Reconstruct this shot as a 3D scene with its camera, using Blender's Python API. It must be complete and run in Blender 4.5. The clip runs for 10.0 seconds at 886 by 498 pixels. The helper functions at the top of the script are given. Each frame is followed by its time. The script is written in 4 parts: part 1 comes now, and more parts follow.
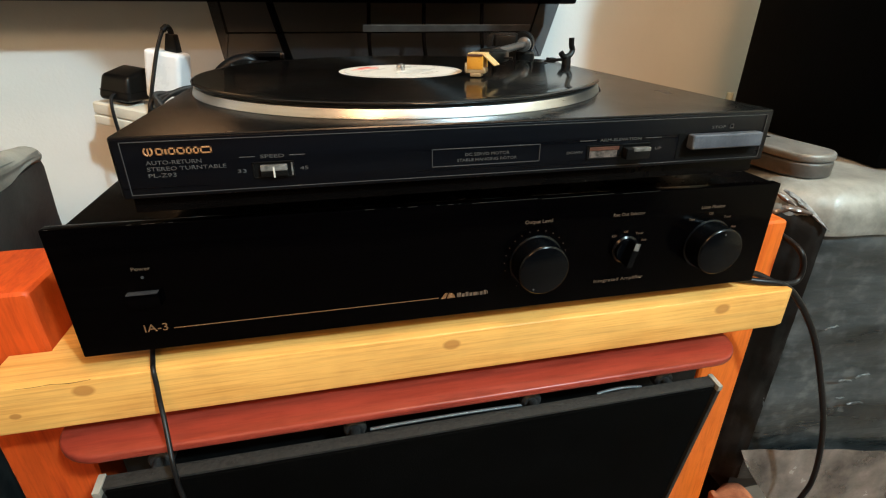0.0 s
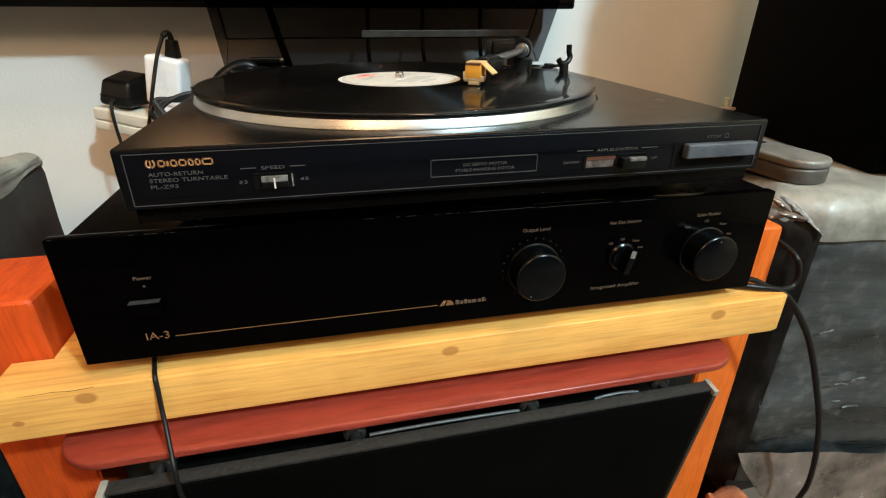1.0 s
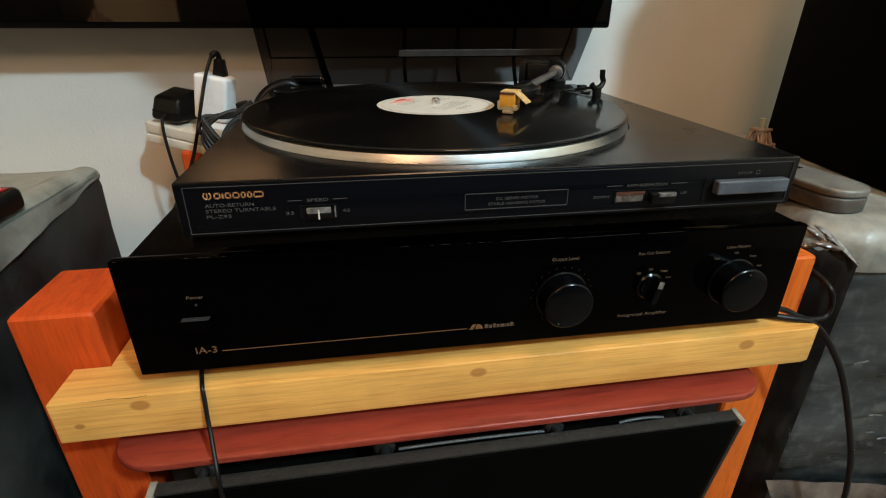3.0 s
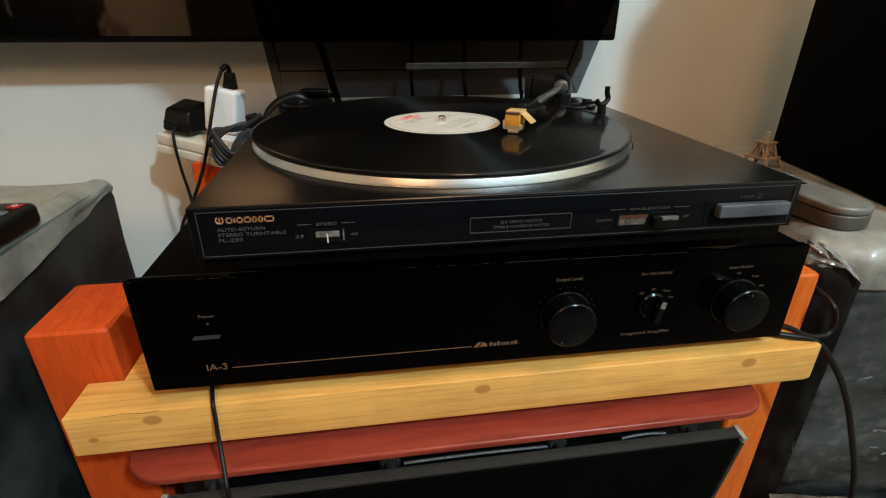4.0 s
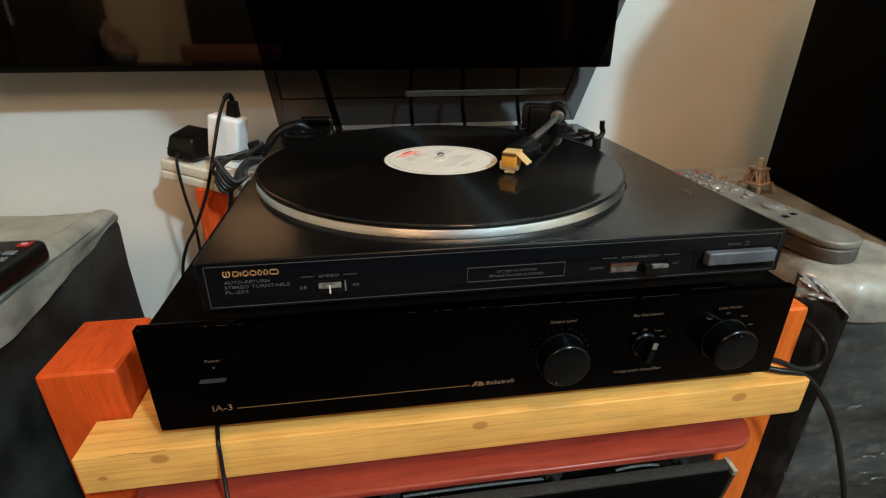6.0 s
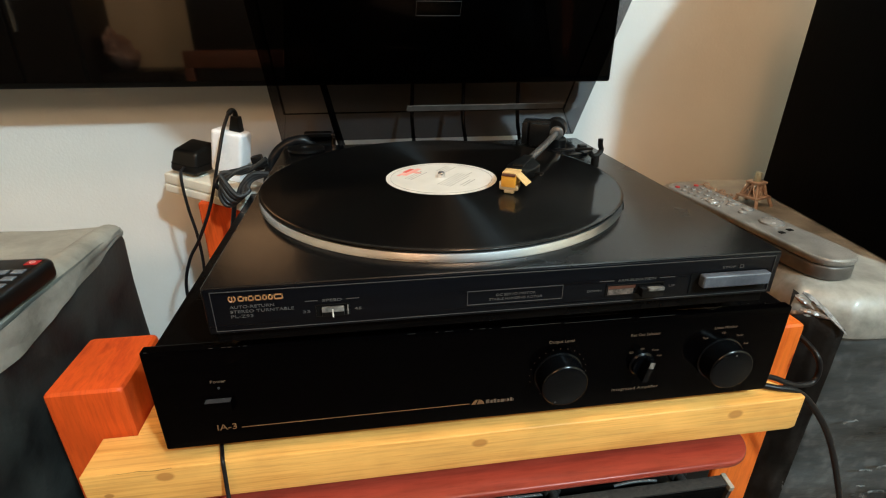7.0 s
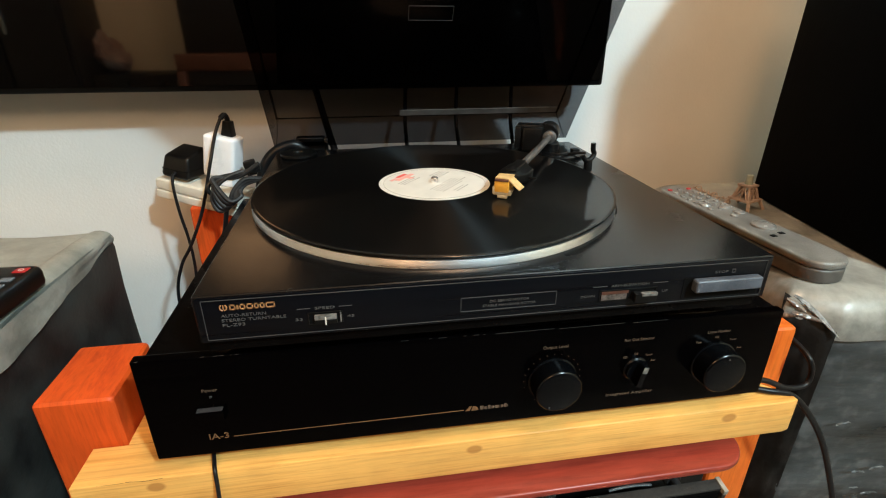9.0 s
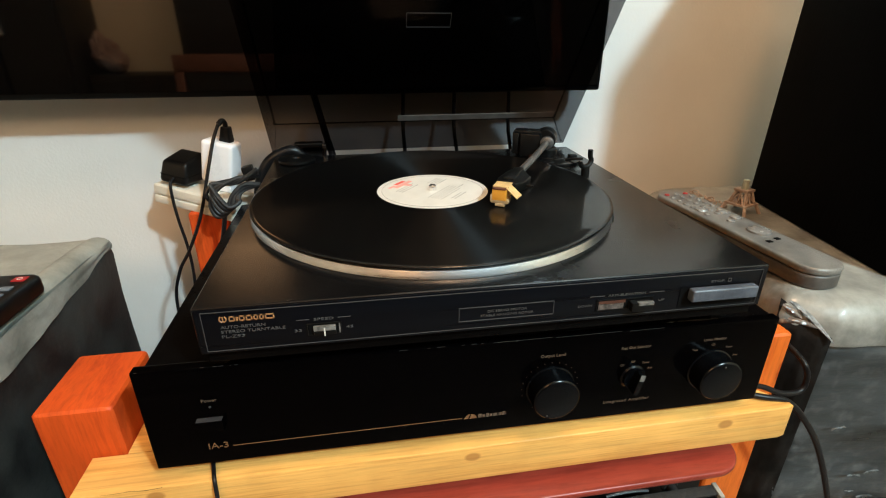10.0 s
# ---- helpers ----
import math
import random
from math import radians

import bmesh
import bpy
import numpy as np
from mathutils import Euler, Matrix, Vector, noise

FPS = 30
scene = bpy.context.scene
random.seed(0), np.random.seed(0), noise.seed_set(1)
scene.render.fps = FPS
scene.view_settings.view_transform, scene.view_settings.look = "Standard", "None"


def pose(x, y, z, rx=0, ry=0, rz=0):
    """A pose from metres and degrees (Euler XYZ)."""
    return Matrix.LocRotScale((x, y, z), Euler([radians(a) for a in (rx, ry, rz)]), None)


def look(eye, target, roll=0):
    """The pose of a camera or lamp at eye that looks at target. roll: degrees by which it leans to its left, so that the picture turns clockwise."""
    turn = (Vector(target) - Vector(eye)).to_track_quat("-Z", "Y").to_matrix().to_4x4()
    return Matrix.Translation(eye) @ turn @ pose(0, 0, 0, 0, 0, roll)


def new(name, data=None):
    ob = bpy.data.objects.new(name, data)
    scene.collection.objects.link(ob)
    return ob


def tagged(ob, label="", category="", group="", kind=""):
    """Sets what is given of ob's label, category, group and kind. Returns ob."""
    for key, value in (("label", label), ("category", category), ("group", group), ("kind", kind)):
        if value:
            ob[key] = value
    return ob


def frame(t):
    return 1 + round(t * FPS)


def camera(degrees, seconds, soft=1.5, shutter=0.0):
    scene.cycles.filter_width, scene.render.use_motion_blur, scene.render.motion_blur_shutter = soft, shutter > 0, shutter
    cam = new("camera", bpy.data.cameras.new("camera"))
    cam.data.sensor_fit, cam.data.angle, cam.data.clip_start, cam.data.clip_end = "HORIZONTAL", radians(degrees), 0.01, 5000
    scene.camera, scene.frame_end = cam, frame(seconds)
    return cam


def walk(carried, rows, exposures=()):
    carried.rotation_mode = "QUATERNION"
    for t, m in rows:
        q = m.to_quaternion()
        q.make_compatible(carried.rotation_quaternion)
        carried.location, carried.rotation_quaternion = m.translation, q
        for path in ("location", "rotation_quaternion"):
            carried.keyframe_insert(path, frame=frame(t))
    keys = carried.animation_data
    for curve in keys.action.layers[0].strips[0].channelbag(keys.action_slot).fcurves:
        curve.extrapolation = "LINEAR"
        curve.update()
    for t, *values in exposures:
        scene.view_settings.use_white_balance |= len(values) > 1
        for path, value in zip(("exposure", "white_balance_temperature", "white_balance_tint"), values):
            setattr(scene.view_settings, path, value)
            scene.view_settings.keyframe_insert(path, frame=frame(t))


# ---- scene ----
cam = camera(82.9, 10.0, soft=1.15)
PATH = [
    (0, (-0.075, -0.273, 0.88), (0.32, 1.49, 0.023), 0.2),
    (0.5, (-0.074, -0.273, 0.881), (0.332, 1.488, 0.024), 0.2),
    (1, (-0.075, -0.274, 0.886), (0.324, 1.489, 0.029), 0.2),
    (1.5, (-0.077, -0.276, 0.889), (0.299, 1.493, 0.034), 0.3),
    (2, (-0.078, -0.276, 0.894), (0.273, 1.498, 0.041), 0.2),
    (2.5, (-0.079, -0.278, 0.9), (0.24, 1.503, 0.047), 0.2),
    (4, (-0.079, -0.279, 0.92), (0.191, 1.513, 0.073), 0.2),
    (4.5, (-0.079, -0.277, 0.928), (0.192, 1.514, 0.081), 0.2),
    (5, (-0.079, -0.277, 0.934), (0.196, 1.516, 0.09), 0.2),
    (5.5, (-0.078, -0.277, 0.941), (0.196, 1.516, 0.1), 0.2),
    (7, (-0.078, -0.278, 0.965), (0.192, 1.522, 0.136), 0.2),
    (7.5, (-0.078, -0.277, 0.966), (0.196, 1.525, 0.143), 0.2),
    (8, (-0.078, -0.276, 0.966), (0.207, 1.525, 0.144), 0.2),
    (8.5, (-0.078, -0.276, 0.966), (0.212, 1.525, 0.145), 0.2),
    (9, (-0.077, -0.276, 0.967), (0.216, 1.524, 0.146), 0.2),
    (9.5, (-0.077, -0.276, 0.97), (0.221, 1.524, 0.15), 0.2),
    (10, (-0.077, -0.275, 0.974), (0.224, 1.523, 0.152), 0.2),
]
EXPOSURES = [(0, 0.12), (1, 0.08), (1.5, -0.14), (2.5, -0.47), (5.5, -0.46), (7, -0.08), (10, 0.06)]
walk(cam, [(t, look(eye, target, roll)) for t, eye, target, roll in PATH], EXPOSURES)

# ---- light ----
world = bpy.data.worlds.new("world")
scene.world = world
world.use_nodes = True
world.node_tree.nodes["Background"].inputs[0].default_value = (0.9, 0.85, 0.8, 1)
world.node_tree.nodes["Background"].inputs[1].default_value = 0.006
def bulb(name, at, power, size, color):
    data = bpy.data.lights.new(name, "POINT")
    data.energy, data.shadow_soft_size, data.color = power, size, color
    new(name, data).location = at


bulb("room_lamp", (0.99, -1.62, 2.51), 276, 0.075, (0.605, 0.865, 1.0))
# Two added warm fills brighten the shadowed wall; no such lamps are known.
bulb("warm_fill_above", (0.15, -0.42, 2.45), 40, 0.15, (1.0, 0.62, 0.35))
bulb("warm_fill_front", (-0.95, -1.95, 2.15), 56, 0.3, (1.0, 0.55, 0.26))

# ---- materials ----
def nodes_of(name):
    m = bpy.data.materials.new(name)
    m.use_nodes = True
    nt = m.node_tree
    return m, nt, nt.nodes["Principled BSDF"]


def put(nt, kind, **values):
    n = nt.nodes.new(kind)
    for k, v in values.items():
        n.inputs[k].default_value = v
    return n


def coords(nt, scale=(1, 1, 1)):
    tc = nt.nodes.new("ShaderNodeTexCoord")
    mp = put(nt, "ShaderNodeMapping", Scale=scale)
    nt.links.new(tc.outputs["Object"], mp.inputs["Vector"])
    return mp.outputs["Vector"]


def ramp(nt, fac, stops):
    r = nt.nodes.new("ShaderNodeValToRGB")
    e = r.color_ramp.elements
    while len(e) < len(stops):
        e.new(0.5)
    for el, (p, c) in zip(e, stops):
        el.position, el.color = p, (*c, 1) if len(c) == 3 else c
    nt.links.new(fac, r.inputs["Fac"])
    return r.outputs["Color"]


def surf(name, c1, c2, scale=20.0, rough=(0.4, 0.5), bump=0.1, fine=400.0, metal=0.0, stretch=(1, 1, 1), span=(0.35, 0.65),
         coat=0.0, dust=0.0, dust_color=(0.3, 0.28, 0.25), spec=0.5, depth=0.001):
    """A surface with stains at a large scale, grain at a fine one, and specks of dust."""
    m, nt, b = nodes_of(name)
    v = coords(nt, stretch)
    big = put(nt, "ShaderNodeTexNoise", Scale=scale, Detail=6.0, Roughness=0.6)
    small = put(nt, "ShaderNodeTexNoise", Scale=fine, Detail=3.0)
    for n in (big, small):
        nt.links.new(v, n.inputs["Vector"])
    col = ramp(nt, big.outputs["Fac"], [(span[0], c1), (span[1], c2)])
    if dust:
        sp = put(nt, "ShaderNodeTexNoise", Scale=fine * 1.7, Detail=2.0)
        nt.links.new(coords(nt), sp.inputs["Vector"])
        patch = put(nt, "ShaderNodeTexNoise", Scale=scale * 1.3, Detail=4.0)
        nt.links.new(coords(nt), patch.inputs["Vector"])
        mul = nt.nodes.new("ShaderNodeMath")
        mul.operation = "MULTIPLY"
        nt.links.new(ramp(nt, sp.outputs["Fac"], [(0.5, (0, 0, 0)), (0.72, (1, 1, 1))]), mul.inputs[0])
        nt.links.new(ramp(nt, patch.outputs["Fac"], [(0.35, (0.2 * dust,) * 3), (0.7, (dust,) * 3)]), mul.inputs[1])
        mx = nt.nodes.new("ShaderNodeMix")
        mx.data_type = "RGBA"
        nt.links.new(mul.outputs[0], mx.inputs["Factor"])
        nt.links.new(col, mx.inputs["A"])
        mx.inputs["B"].default_value = (*dust_color, 1)
        col = mx.outputs["Result"]
    nt.links.new(col, b.inputs["Base Color"])
    mr = put(nt, "ShaderNodeMapRange")
    mr.inputs["From Min"].default_value, mr.inputs["From Max"].default_value = 0.3, 0.7
    mr.inputs["To Min"].default_value, mr.inputs["To Max"].default_value = rough
    nt.links.new(big.outputs["Fac"], mr.inputs["Value"])
    nt.links.new(mr.outputs["Result"], b.inputs["Roughness"])
    b.inputs["Metallic"].default_value = metal
    b.inputs["Coat Weight"].default_value = coat
    b.inputs["Specular IOR Level"].default_value = spec
    if bump:
        bp = put(nt, "ShaderNodeBump", Strength=bump, Distance=depth)
        nt.links.new(small.outputs["Fac"], bp.inputs["Height"])
        nt.links.new(bp.outputs["Normal"], b.inputs["Normal"])
    return m


def wood(name, light, dark, knots=(), stretch=(2.4, 70, 70), rough=0.42, coat=0.05, knot_color=(0.33, 0.13, 0.030), bend=0.25):
    """Varnished wood with long grain, rings and round knots."""
    m, nt, b = nodes_of(name)
    v = coords(nt, stretch)
    warp = put(nt, "ShaderNodeTexNoise", Scale=0.6, Detail=2.0)
    nt.links.new(v, warp.inputs["Vector"])
    add = nt.nodes.new("ShaderNodeVectorMath")
    add.operation = "MULTIPLY_ADD"
    add.inputs[1].default_value = (bend * 4,) * 3
    nt.links.new(warp.outputs["Color"], add.inputs[0])
    nt.links.new(v, add.inputs[2])
    grain = put(nt, "ShaderNodeTexNoise", Scale=1.6, Detail=6.0, Roughness=0.6)
    nt.links.new(add.outputs[0], grain.inputs["Vector"])
    col = ramp(nt, grain.outputs["Fac"], [(0.3, dark), (0.48, light), (0.62, tuple(0.85 * c for c in light)), (0.75, dark)])
    fibre = put(nt, "ShaderNodeTexNoise", Scale=7.0, Detail=4.0, Roughness=0.7)
    nt.links.new(v, fibre.inputs["Vector"])
    fx = nt.nodes.new("ShaderNodeMix")
    fx.data_type, fx.blend_type = "RGBA", "MULTIPLY"
    fx.inputs["Factor"].default_value = 0.45
    nt.links.new(col, fx.inputs["A"])
    nt.links.new(ramp(nt, fibre.outputs["Fac"], [(0.36, (0.66, 0.56, 0.46)), (0.52, (1, 1, 1))]), fx.inputs["B"])
    col = fx.outputs["Result"]
    stain = put(nt, "ShaderNodeTexNoise", Scale=20.0, Detail=6.0)
    nt.links.new(coords(nt), stain.inputs["Vector"])
    mx = nt.nodes.new("ShaderNodeMix")
    mx.data_type, mx.blend_type = "RGBA", "MULTIPLY"
    mx.inputs["Factor"].default_value = 0.4
    nt.links.new(col, mx.inputs["A"])
    nt.links.new(ramp(nt, stain.outputs["Fac"], [(0.3, (0.62, 0.55, 0.5)), (0.6, (1, 1, 1))]), mx.inputs["B"])
    col = mx.outputs["Result"]
    for (x, y, z, r) in knots:
        tc = nt.nodes.new("ShaderNodeTexCoord")
        sub = nt.nodes.new("ShaderNodeVectorMath")
        sub.operation = "MULTIPLY_ADD"
        sub.inputs[1].default_value, sub.inputs[2].default_value = (0.75, 1, 1.15), (-x * 0.75, -y, -z * 1.15)
        nt.links.new(tc.outputs["Object"], sub.inputs[0])
        ln = nt.nodes.new("ShaderNodeVectorMath")
        ln.operation = "LENGTH"
        nt.links.new(sub.outputs[0], ln.inputs[0])
        mr = put(nt, "ShaderNodeMapRange")
        mr.inputs["From Min"].default_value, mr.inputs["From Max"].default_value = r * 0.85, r * 1.25
        mr.inputs["To Min"].default_value, mr.inputs["To Max"].default_value = 0.72, 0.0
        nt.links.new(ln.outputs["Value"], mr.inputs["Value"])
        kx = nt.nodes.new("ShaderNodeMix")
        kx.data_type = "RGBA"
        nt.links.new(mr.outputs["Result"], kx.inputs["Factor"])
        nt.links.new(col, kx.inputs["A"])
        kx.inputs["B"].default_value = (*knot_color, 1)
        col = kx.outputs["Result"]
    nt.links.new(col, b.inputs["Base Color"])
    b.inputs["Roughness"].default_value, b.inputs["Coat Weight"].default_value = rough, coat
    b.inputs["Coat Roughness"].default_value, b.inputs["Specular IOR Level"].default_value = 0.25, 0.28
    bp = put(nt, "ShaderNodeBump", Strength=0.18, Distance=0.0006)
    nt.links.new(grain.outputs["Fac"], bp.inputs["Height"])
    nt.links.new(bp.outputs["Normal"], b.inputs["Normal"])
    return m


def smoked(name, tint, rough=0.06):
    """Thin tinted acrylic: see-through, with a mirror gloss on it."""
    m, nt, b = nodes_of(name)
    nt.nodes.remove(b)
    out = nt.nodes["Material Output"]
    tr = put(nt, "ShaderNodeBsdfTransparent", Color=(*tint, 1))
    gl = put(nt, "ShaderNodeBsdfGlossy", Color=(0.9, 0.9, 0.9, 1), Roughness=rough)
    lw = put(nt, "ShaderNodeLayerWeight", Blend=0.5)
    pw = nt.nodes.new("ShaderNodeMath")
    pw.operation = "POWER"
    pw.inputs[1].default_value = 5.0
    nt.links.new(lw.outputs["Facing"], pw.inputs[0])
    fr = nt.nodes.new("ShaderNodeMath")
    fr.operation = "MULTIPLY_ADD"
    fr.inputs[1].default_value, fr.inputs[2].default_value = 0.45, 0.004
    nt.links.new(pw.outputs[0], fr.inputs[0])
    mix = nt.nodes.new("ShaderNodeMixShader")
    nt.links.new(fr.outputs[0], mix.inputs[0])
    nt.links.new(tr.outputs[0], mix.inputs[1])
    nt.links.new(gl.outputs[0], mix.inputs[2])
    nt.links.new(mix.outputs[0], out.inputs["Surface"])
    return m


def plain(name, color, rough=0.5, metal=0.0):
    return surf(name, tuple(0.88 * c for c in color), color, scale=60, rough=(rough * 0.9, rough * 1.1), bump=0.05, metal=metal)


def vinyl_groove():
    """Pressed vinyl: black, with fine rings that stretch its glints."""
    m, nt, b = nodes_of("record_vinyl")
    tc = nt.nodes.new("ShaderNodeTexCoord")
    flat = nt.nodes.new("ShaderNodeVectorMath")
    flat.operation = "MULTIPLY"
    flat.inputs[1].default_value = (1, 1, 0)
    nt.links.new(tc.outputs["Object"], flat.inputs[0])
    ln = nt.nodes.new("ShaderNodeVectorMath")
    ln.operation = "LENGTH"
    nt.links.new(flat.outputs[0], ln.inputs[0])
    ring = put(nt, "ShaderNodeTexNoise", Scale=1500.0, Detail=2.0)
    ring.noise_dimensions = "1D"
    nt.links.new(ln.outputs["Value"], ring.inputs["W"])
    nt.links.new(ramp(nt, ring.outputs["Fac"], [(0.3, (0.0015, 0.0015, 0.0015)), (0.7, (0.003, 0.003, 0.003))]), b.inputs["Base Color"])
    mr = put(nt, "ShaderNodeMapRange")
    mr.inputs["To Min"].default_value, mr.inputs["To Max"].default_value = 0.42, 0.50
    nt.links.new(ring.outputs["Fac"], mr.inputs["Value"])
    nt.links.new(mr.outputs["Result"], b.inputs["Roughness"])
    b.inputs["Anisotropic"].default_value, b.inputs["Anisotropic Rotation"].default_value = 1.0, 0.25
    b.inputs["Specular IOR Level"].default_value = 0.08
    b.inputs["Coat Weight"].default_value, b.inputs["Coat Roughness"].default_value = 0.55, 0.07
    tg = nt.nodes.new("ShaderNodeTangent")
    tg.direction_type, tg.axis = "RADIAL", "Z"
    nt.links.new(tg.outputs[0], b.inputs["Tangent"])
    return m


M_WALL = surf("wall_paint", (0.66, 0.655, 0.62), (0.74, 0.737, 0.705), scale=3.0, rough=(0.6, 0.75), bump=0.14, fine=260, depth=0.0015)
M_ROOM = surf("room_paint", (0.50, 0.41, 0.28), (0.57, 0.47, 0.33), scale=2.0, rough=(0.7, 0.8), bump=0.1, fine=150)
M_SOUTH = surf("pale_beige_paint", (0.68, 0.60, 0.45), (0.75, 0.67, 0.51), scale=2.0, rough=(0.7, 0.8), bump=0.1, fine=150)
M_CEIL = surf("ceiling_paint", (0.40, 0.34, 0.26), (0.46, 0.40, 0.31), scale=2.0, rough=(0.8, 0.9), bump=0.1, fine=150)
M_FLOOR = surf("floor_tile", (0.10, 0.07, 0.05), (0.16, 0.12, 0.09), scale=5.0, rough=(0.4, 0.6), bump=0.1)
M_PINE = wood("varnished_pine", (0.82, 0.445, 0.122), (0.645, 0.308, 0.068), knots=[(-0.2295, -0.004, 0.0240, 0.0042), (-0.0085, -0.004, 0.0225, 0.0042), (0.2015, -0.004, 0.0225, 0.0045), (-0.268, -0.004, 0.012, 0.0022)])
M_ORANGE = wood("orange_stained_wood", (0.72, 0.15, 0.018), (0.62, 0.115, 0.013), stretch=(60, 45, 5), rough=0.4)
M_RED_POST = wood("red_stained_wood", (0.62, 0.078, 0.009), (0.40, 0.038, 0.005), stretch=(60, 12, 5), rough=0.55)
M_ORANGE_RAIL = wood("orange_stained_rail", (0.70, 0.14, 0.016), (0.50, 0.075, 0.01), stretch=(60, 4, 60), rough=0.4)
M_MAHOGANY = wood("mahogany_veneer", (0.27, 0.040, 0.024), (0.17, 0.020, 0.013), stretch=(5, 50, 50), rough=0.34, coat=0.15)
M_AMP = surf("black_lacquered_steel", (0.0012, 0.001, 0.001), (0.002, 0.0016, 0.0016), scale=12, rough=(0.2, 0.32), bump=0.06, fine=900, dust=0.012, spec=0.06)
M_AMP_FACE = surf("black_anodised_faceplate", (0.0004, 0.0003, 0.0004), (0.0008, 0.0006, 0.0007), scale=6, rough=(0.12, 0.2), bump=0.0, fine=1200, stretch=(1, 1, 40), dust=0.002, spec=0.035)
M_PLINTH = surf("black_textured_vinyl", (0.0016, 0.0016, 0.0018), (0.0035, 0.0035, 0.0038), scale=18, rough=(0.21, 0.29), bump=0.05, fine=1300, dust=0.04, spec=0.31, depth=0.0003)
M_TT_FACE = surf("dark_brushed_panel", (0.0009, 0.0013, 0.0024), (0.002, 0.0028, 0.0048), scale=10, rough=(0.24, 0.34), bump=0.05, fine=700, stretch=(0.15, 1, 14), metal=0.0, spec=0.2)
M_BLACK = surf("black_plastic", (0.002, 0.002, 0.002), (0.004, 0.004, 0.004), scale=40, rough=(0.28, 0.42), bump=0.06, fine=900, dust=0.03, spec=0.24)
M_RUBBER = surf("black_rubber", (0.008, 0.008, 0.008), (0.016, 0.016, 0.016), scale=60, rough=(0.5, 0.65), bump=0.1, dust=0.15)
M_CABLE = surf("black_cable", (0.004, 0.004, 0.0045), (0.009, 0.009, 0.010), scale=30, rough=(0.3, 0.42), bump=0.04, dust=0.03, spec=0.22)
M_KNOB = surf("satin_black_knob", (0.0008, 0.001, 0.0014), (0.0018, 0.0022, 0.003), scale=30, rough=(0.15, 0.21), bump=0.03, fine=1500, spec=0.2)
M_ALU = surf("turned_aluminium", (0.64, 0.65, 0.67), (0.74, 0.75, 0.77), scale=8, rough=(0.26, 0.34), bump=0.06, fine=500, stretch=(1, 1, 40), metal=1.0)
M_CHROME = surf("worn_chrome", (0.6, 0.6, 0.6), (0.75, 0.75, 0.75), scale=30, rough=(0.1, 0.2), bump=0.0, metal=1.0)
M_VINYL = vinyl_groove()
M_LABEL = surf("paper_label", (0.60, 0.575, 0.52), (0.68, 0.655, 0.60), scale=40, rough=(0.5, 0.6), bump=0.05)
M_INK = plain("grey_ink", (0.36, 0.34, 0.31), 0.6)
M_RED_INK = plain("red_ink", (0.75, 0.10, 0.07), 0.6)
M_PINK_INK = plain("pink_ink", (0.85, 0.38, 0.32), 0.6)
M_GOLD = plain("gold_print", (0.36, 0.17, 0.07), 0.45)
M_GOLD_DULL = plain("dull_gold_print", (0.165, 0.08, 0.034), 0.5)
M_OUTLINE = plain("dull_silver_print", (0.05, 0.05, 0.05), 0.5)
M_TAN = plain("tan_print", (0.105, 0.069, 0.046), 0.5)
M_SILVER = plain("silver_print", (0.066, 0.065, 0.063), 0.5)
M_GREY_KEY = surf("grey_plastic_key", (0.045, 0.053, 0.068), (0.085, 0.098, 0.12), scale=60, rough=(0.3, 0.4), bump=0.05, dust=0.2)
M_SLIDER = surf("silver_slider", (0.10, 0.098, 0.09), (0.24, 0.235, 0.22), scale=300, rough=(0.3, 0.4), bump=0.05, metal=0.3)
M_COPPER = surf("brown_rust_slot", (0.05, 0.02, 0.013), (0.10, 0.035, 0.02), scale=90, rough=(0.4, 0.5))
M_SLOT = surf("worn_slot_metal", (0.03, 0.025, 0.022), (0.15, 0.125, 0.11), scale=350, rough=(0.35, 0.5), bump=0.1)
M_CART = plain("amber_cartridge", (0.75, 0.33, 0.04), 0.3)
M_TAPE = surf("masking_tape", (0.52, 0.33, 0.13), (0.66, 0.45, 0.2), scale=150, rough=(0.5, 0.6), bump=0.1)
M_CLEARPL = surf("yellowed_clear_plastic", (0.30, 0.20, 0.10), (0.42, 0.30, 0.17), scale=80, rough=(0.15, 0.25), bump=0.0)
M_GUNMETAL = surf("gunmetal_tube", (0.10, 0.10, 0.10), (0.16, 0.155, 0.15), scale=60, rough=(0.3, 0.4), metal=0.6)
M_LID = smoked("smoked_acrylic", (0.42, 0.415, 0.425))
M_TV_GLASS = surf("tv_screen_glass", (0.0006, 0.0006, 0.0006), (0.001, 0.001, 0.001), scale=3, rough=(0.03, 0.04), bump=0.0, spec=1.0, coat=1.0)
M_TV_GLASS.node_tree.nodes["Principled BSDF"].inputs["IOR"].default_value = 1.53
M_TV_FRAME = surf("tv_frame_plastic", (0.0012, 0.0012, 0.0012), (0.002, 0.002, 0.002), scale=20, rough=(0.3, 0.4), bump=0.0, spec=0.12)
M_WHITE = surf("white_plastic", (0.82, 0.82, 0.83), (0.88, 0.88, 0.89), scale=30, rough=(0.25, 0.35), bump=0.03)
M_CREAM = surf("aged_white_plastic", (0.58, 0.55, 0.46), (0.7, 0.67, 0.58), scale=25, rough=(0.35, 0.45), bump=0.05)
# Top vinyl is paled for its dust and for light from above.
M_CLOTH_TOP = surf("dusty_lit_vinyl", (0.15, 0.148, 0.125), (0.31, 0.305, 0.265), scale=16, rough=(0.6, 0.8), bump=0.3, fine=160, span=(0.3, 0.62), depth=0.002)
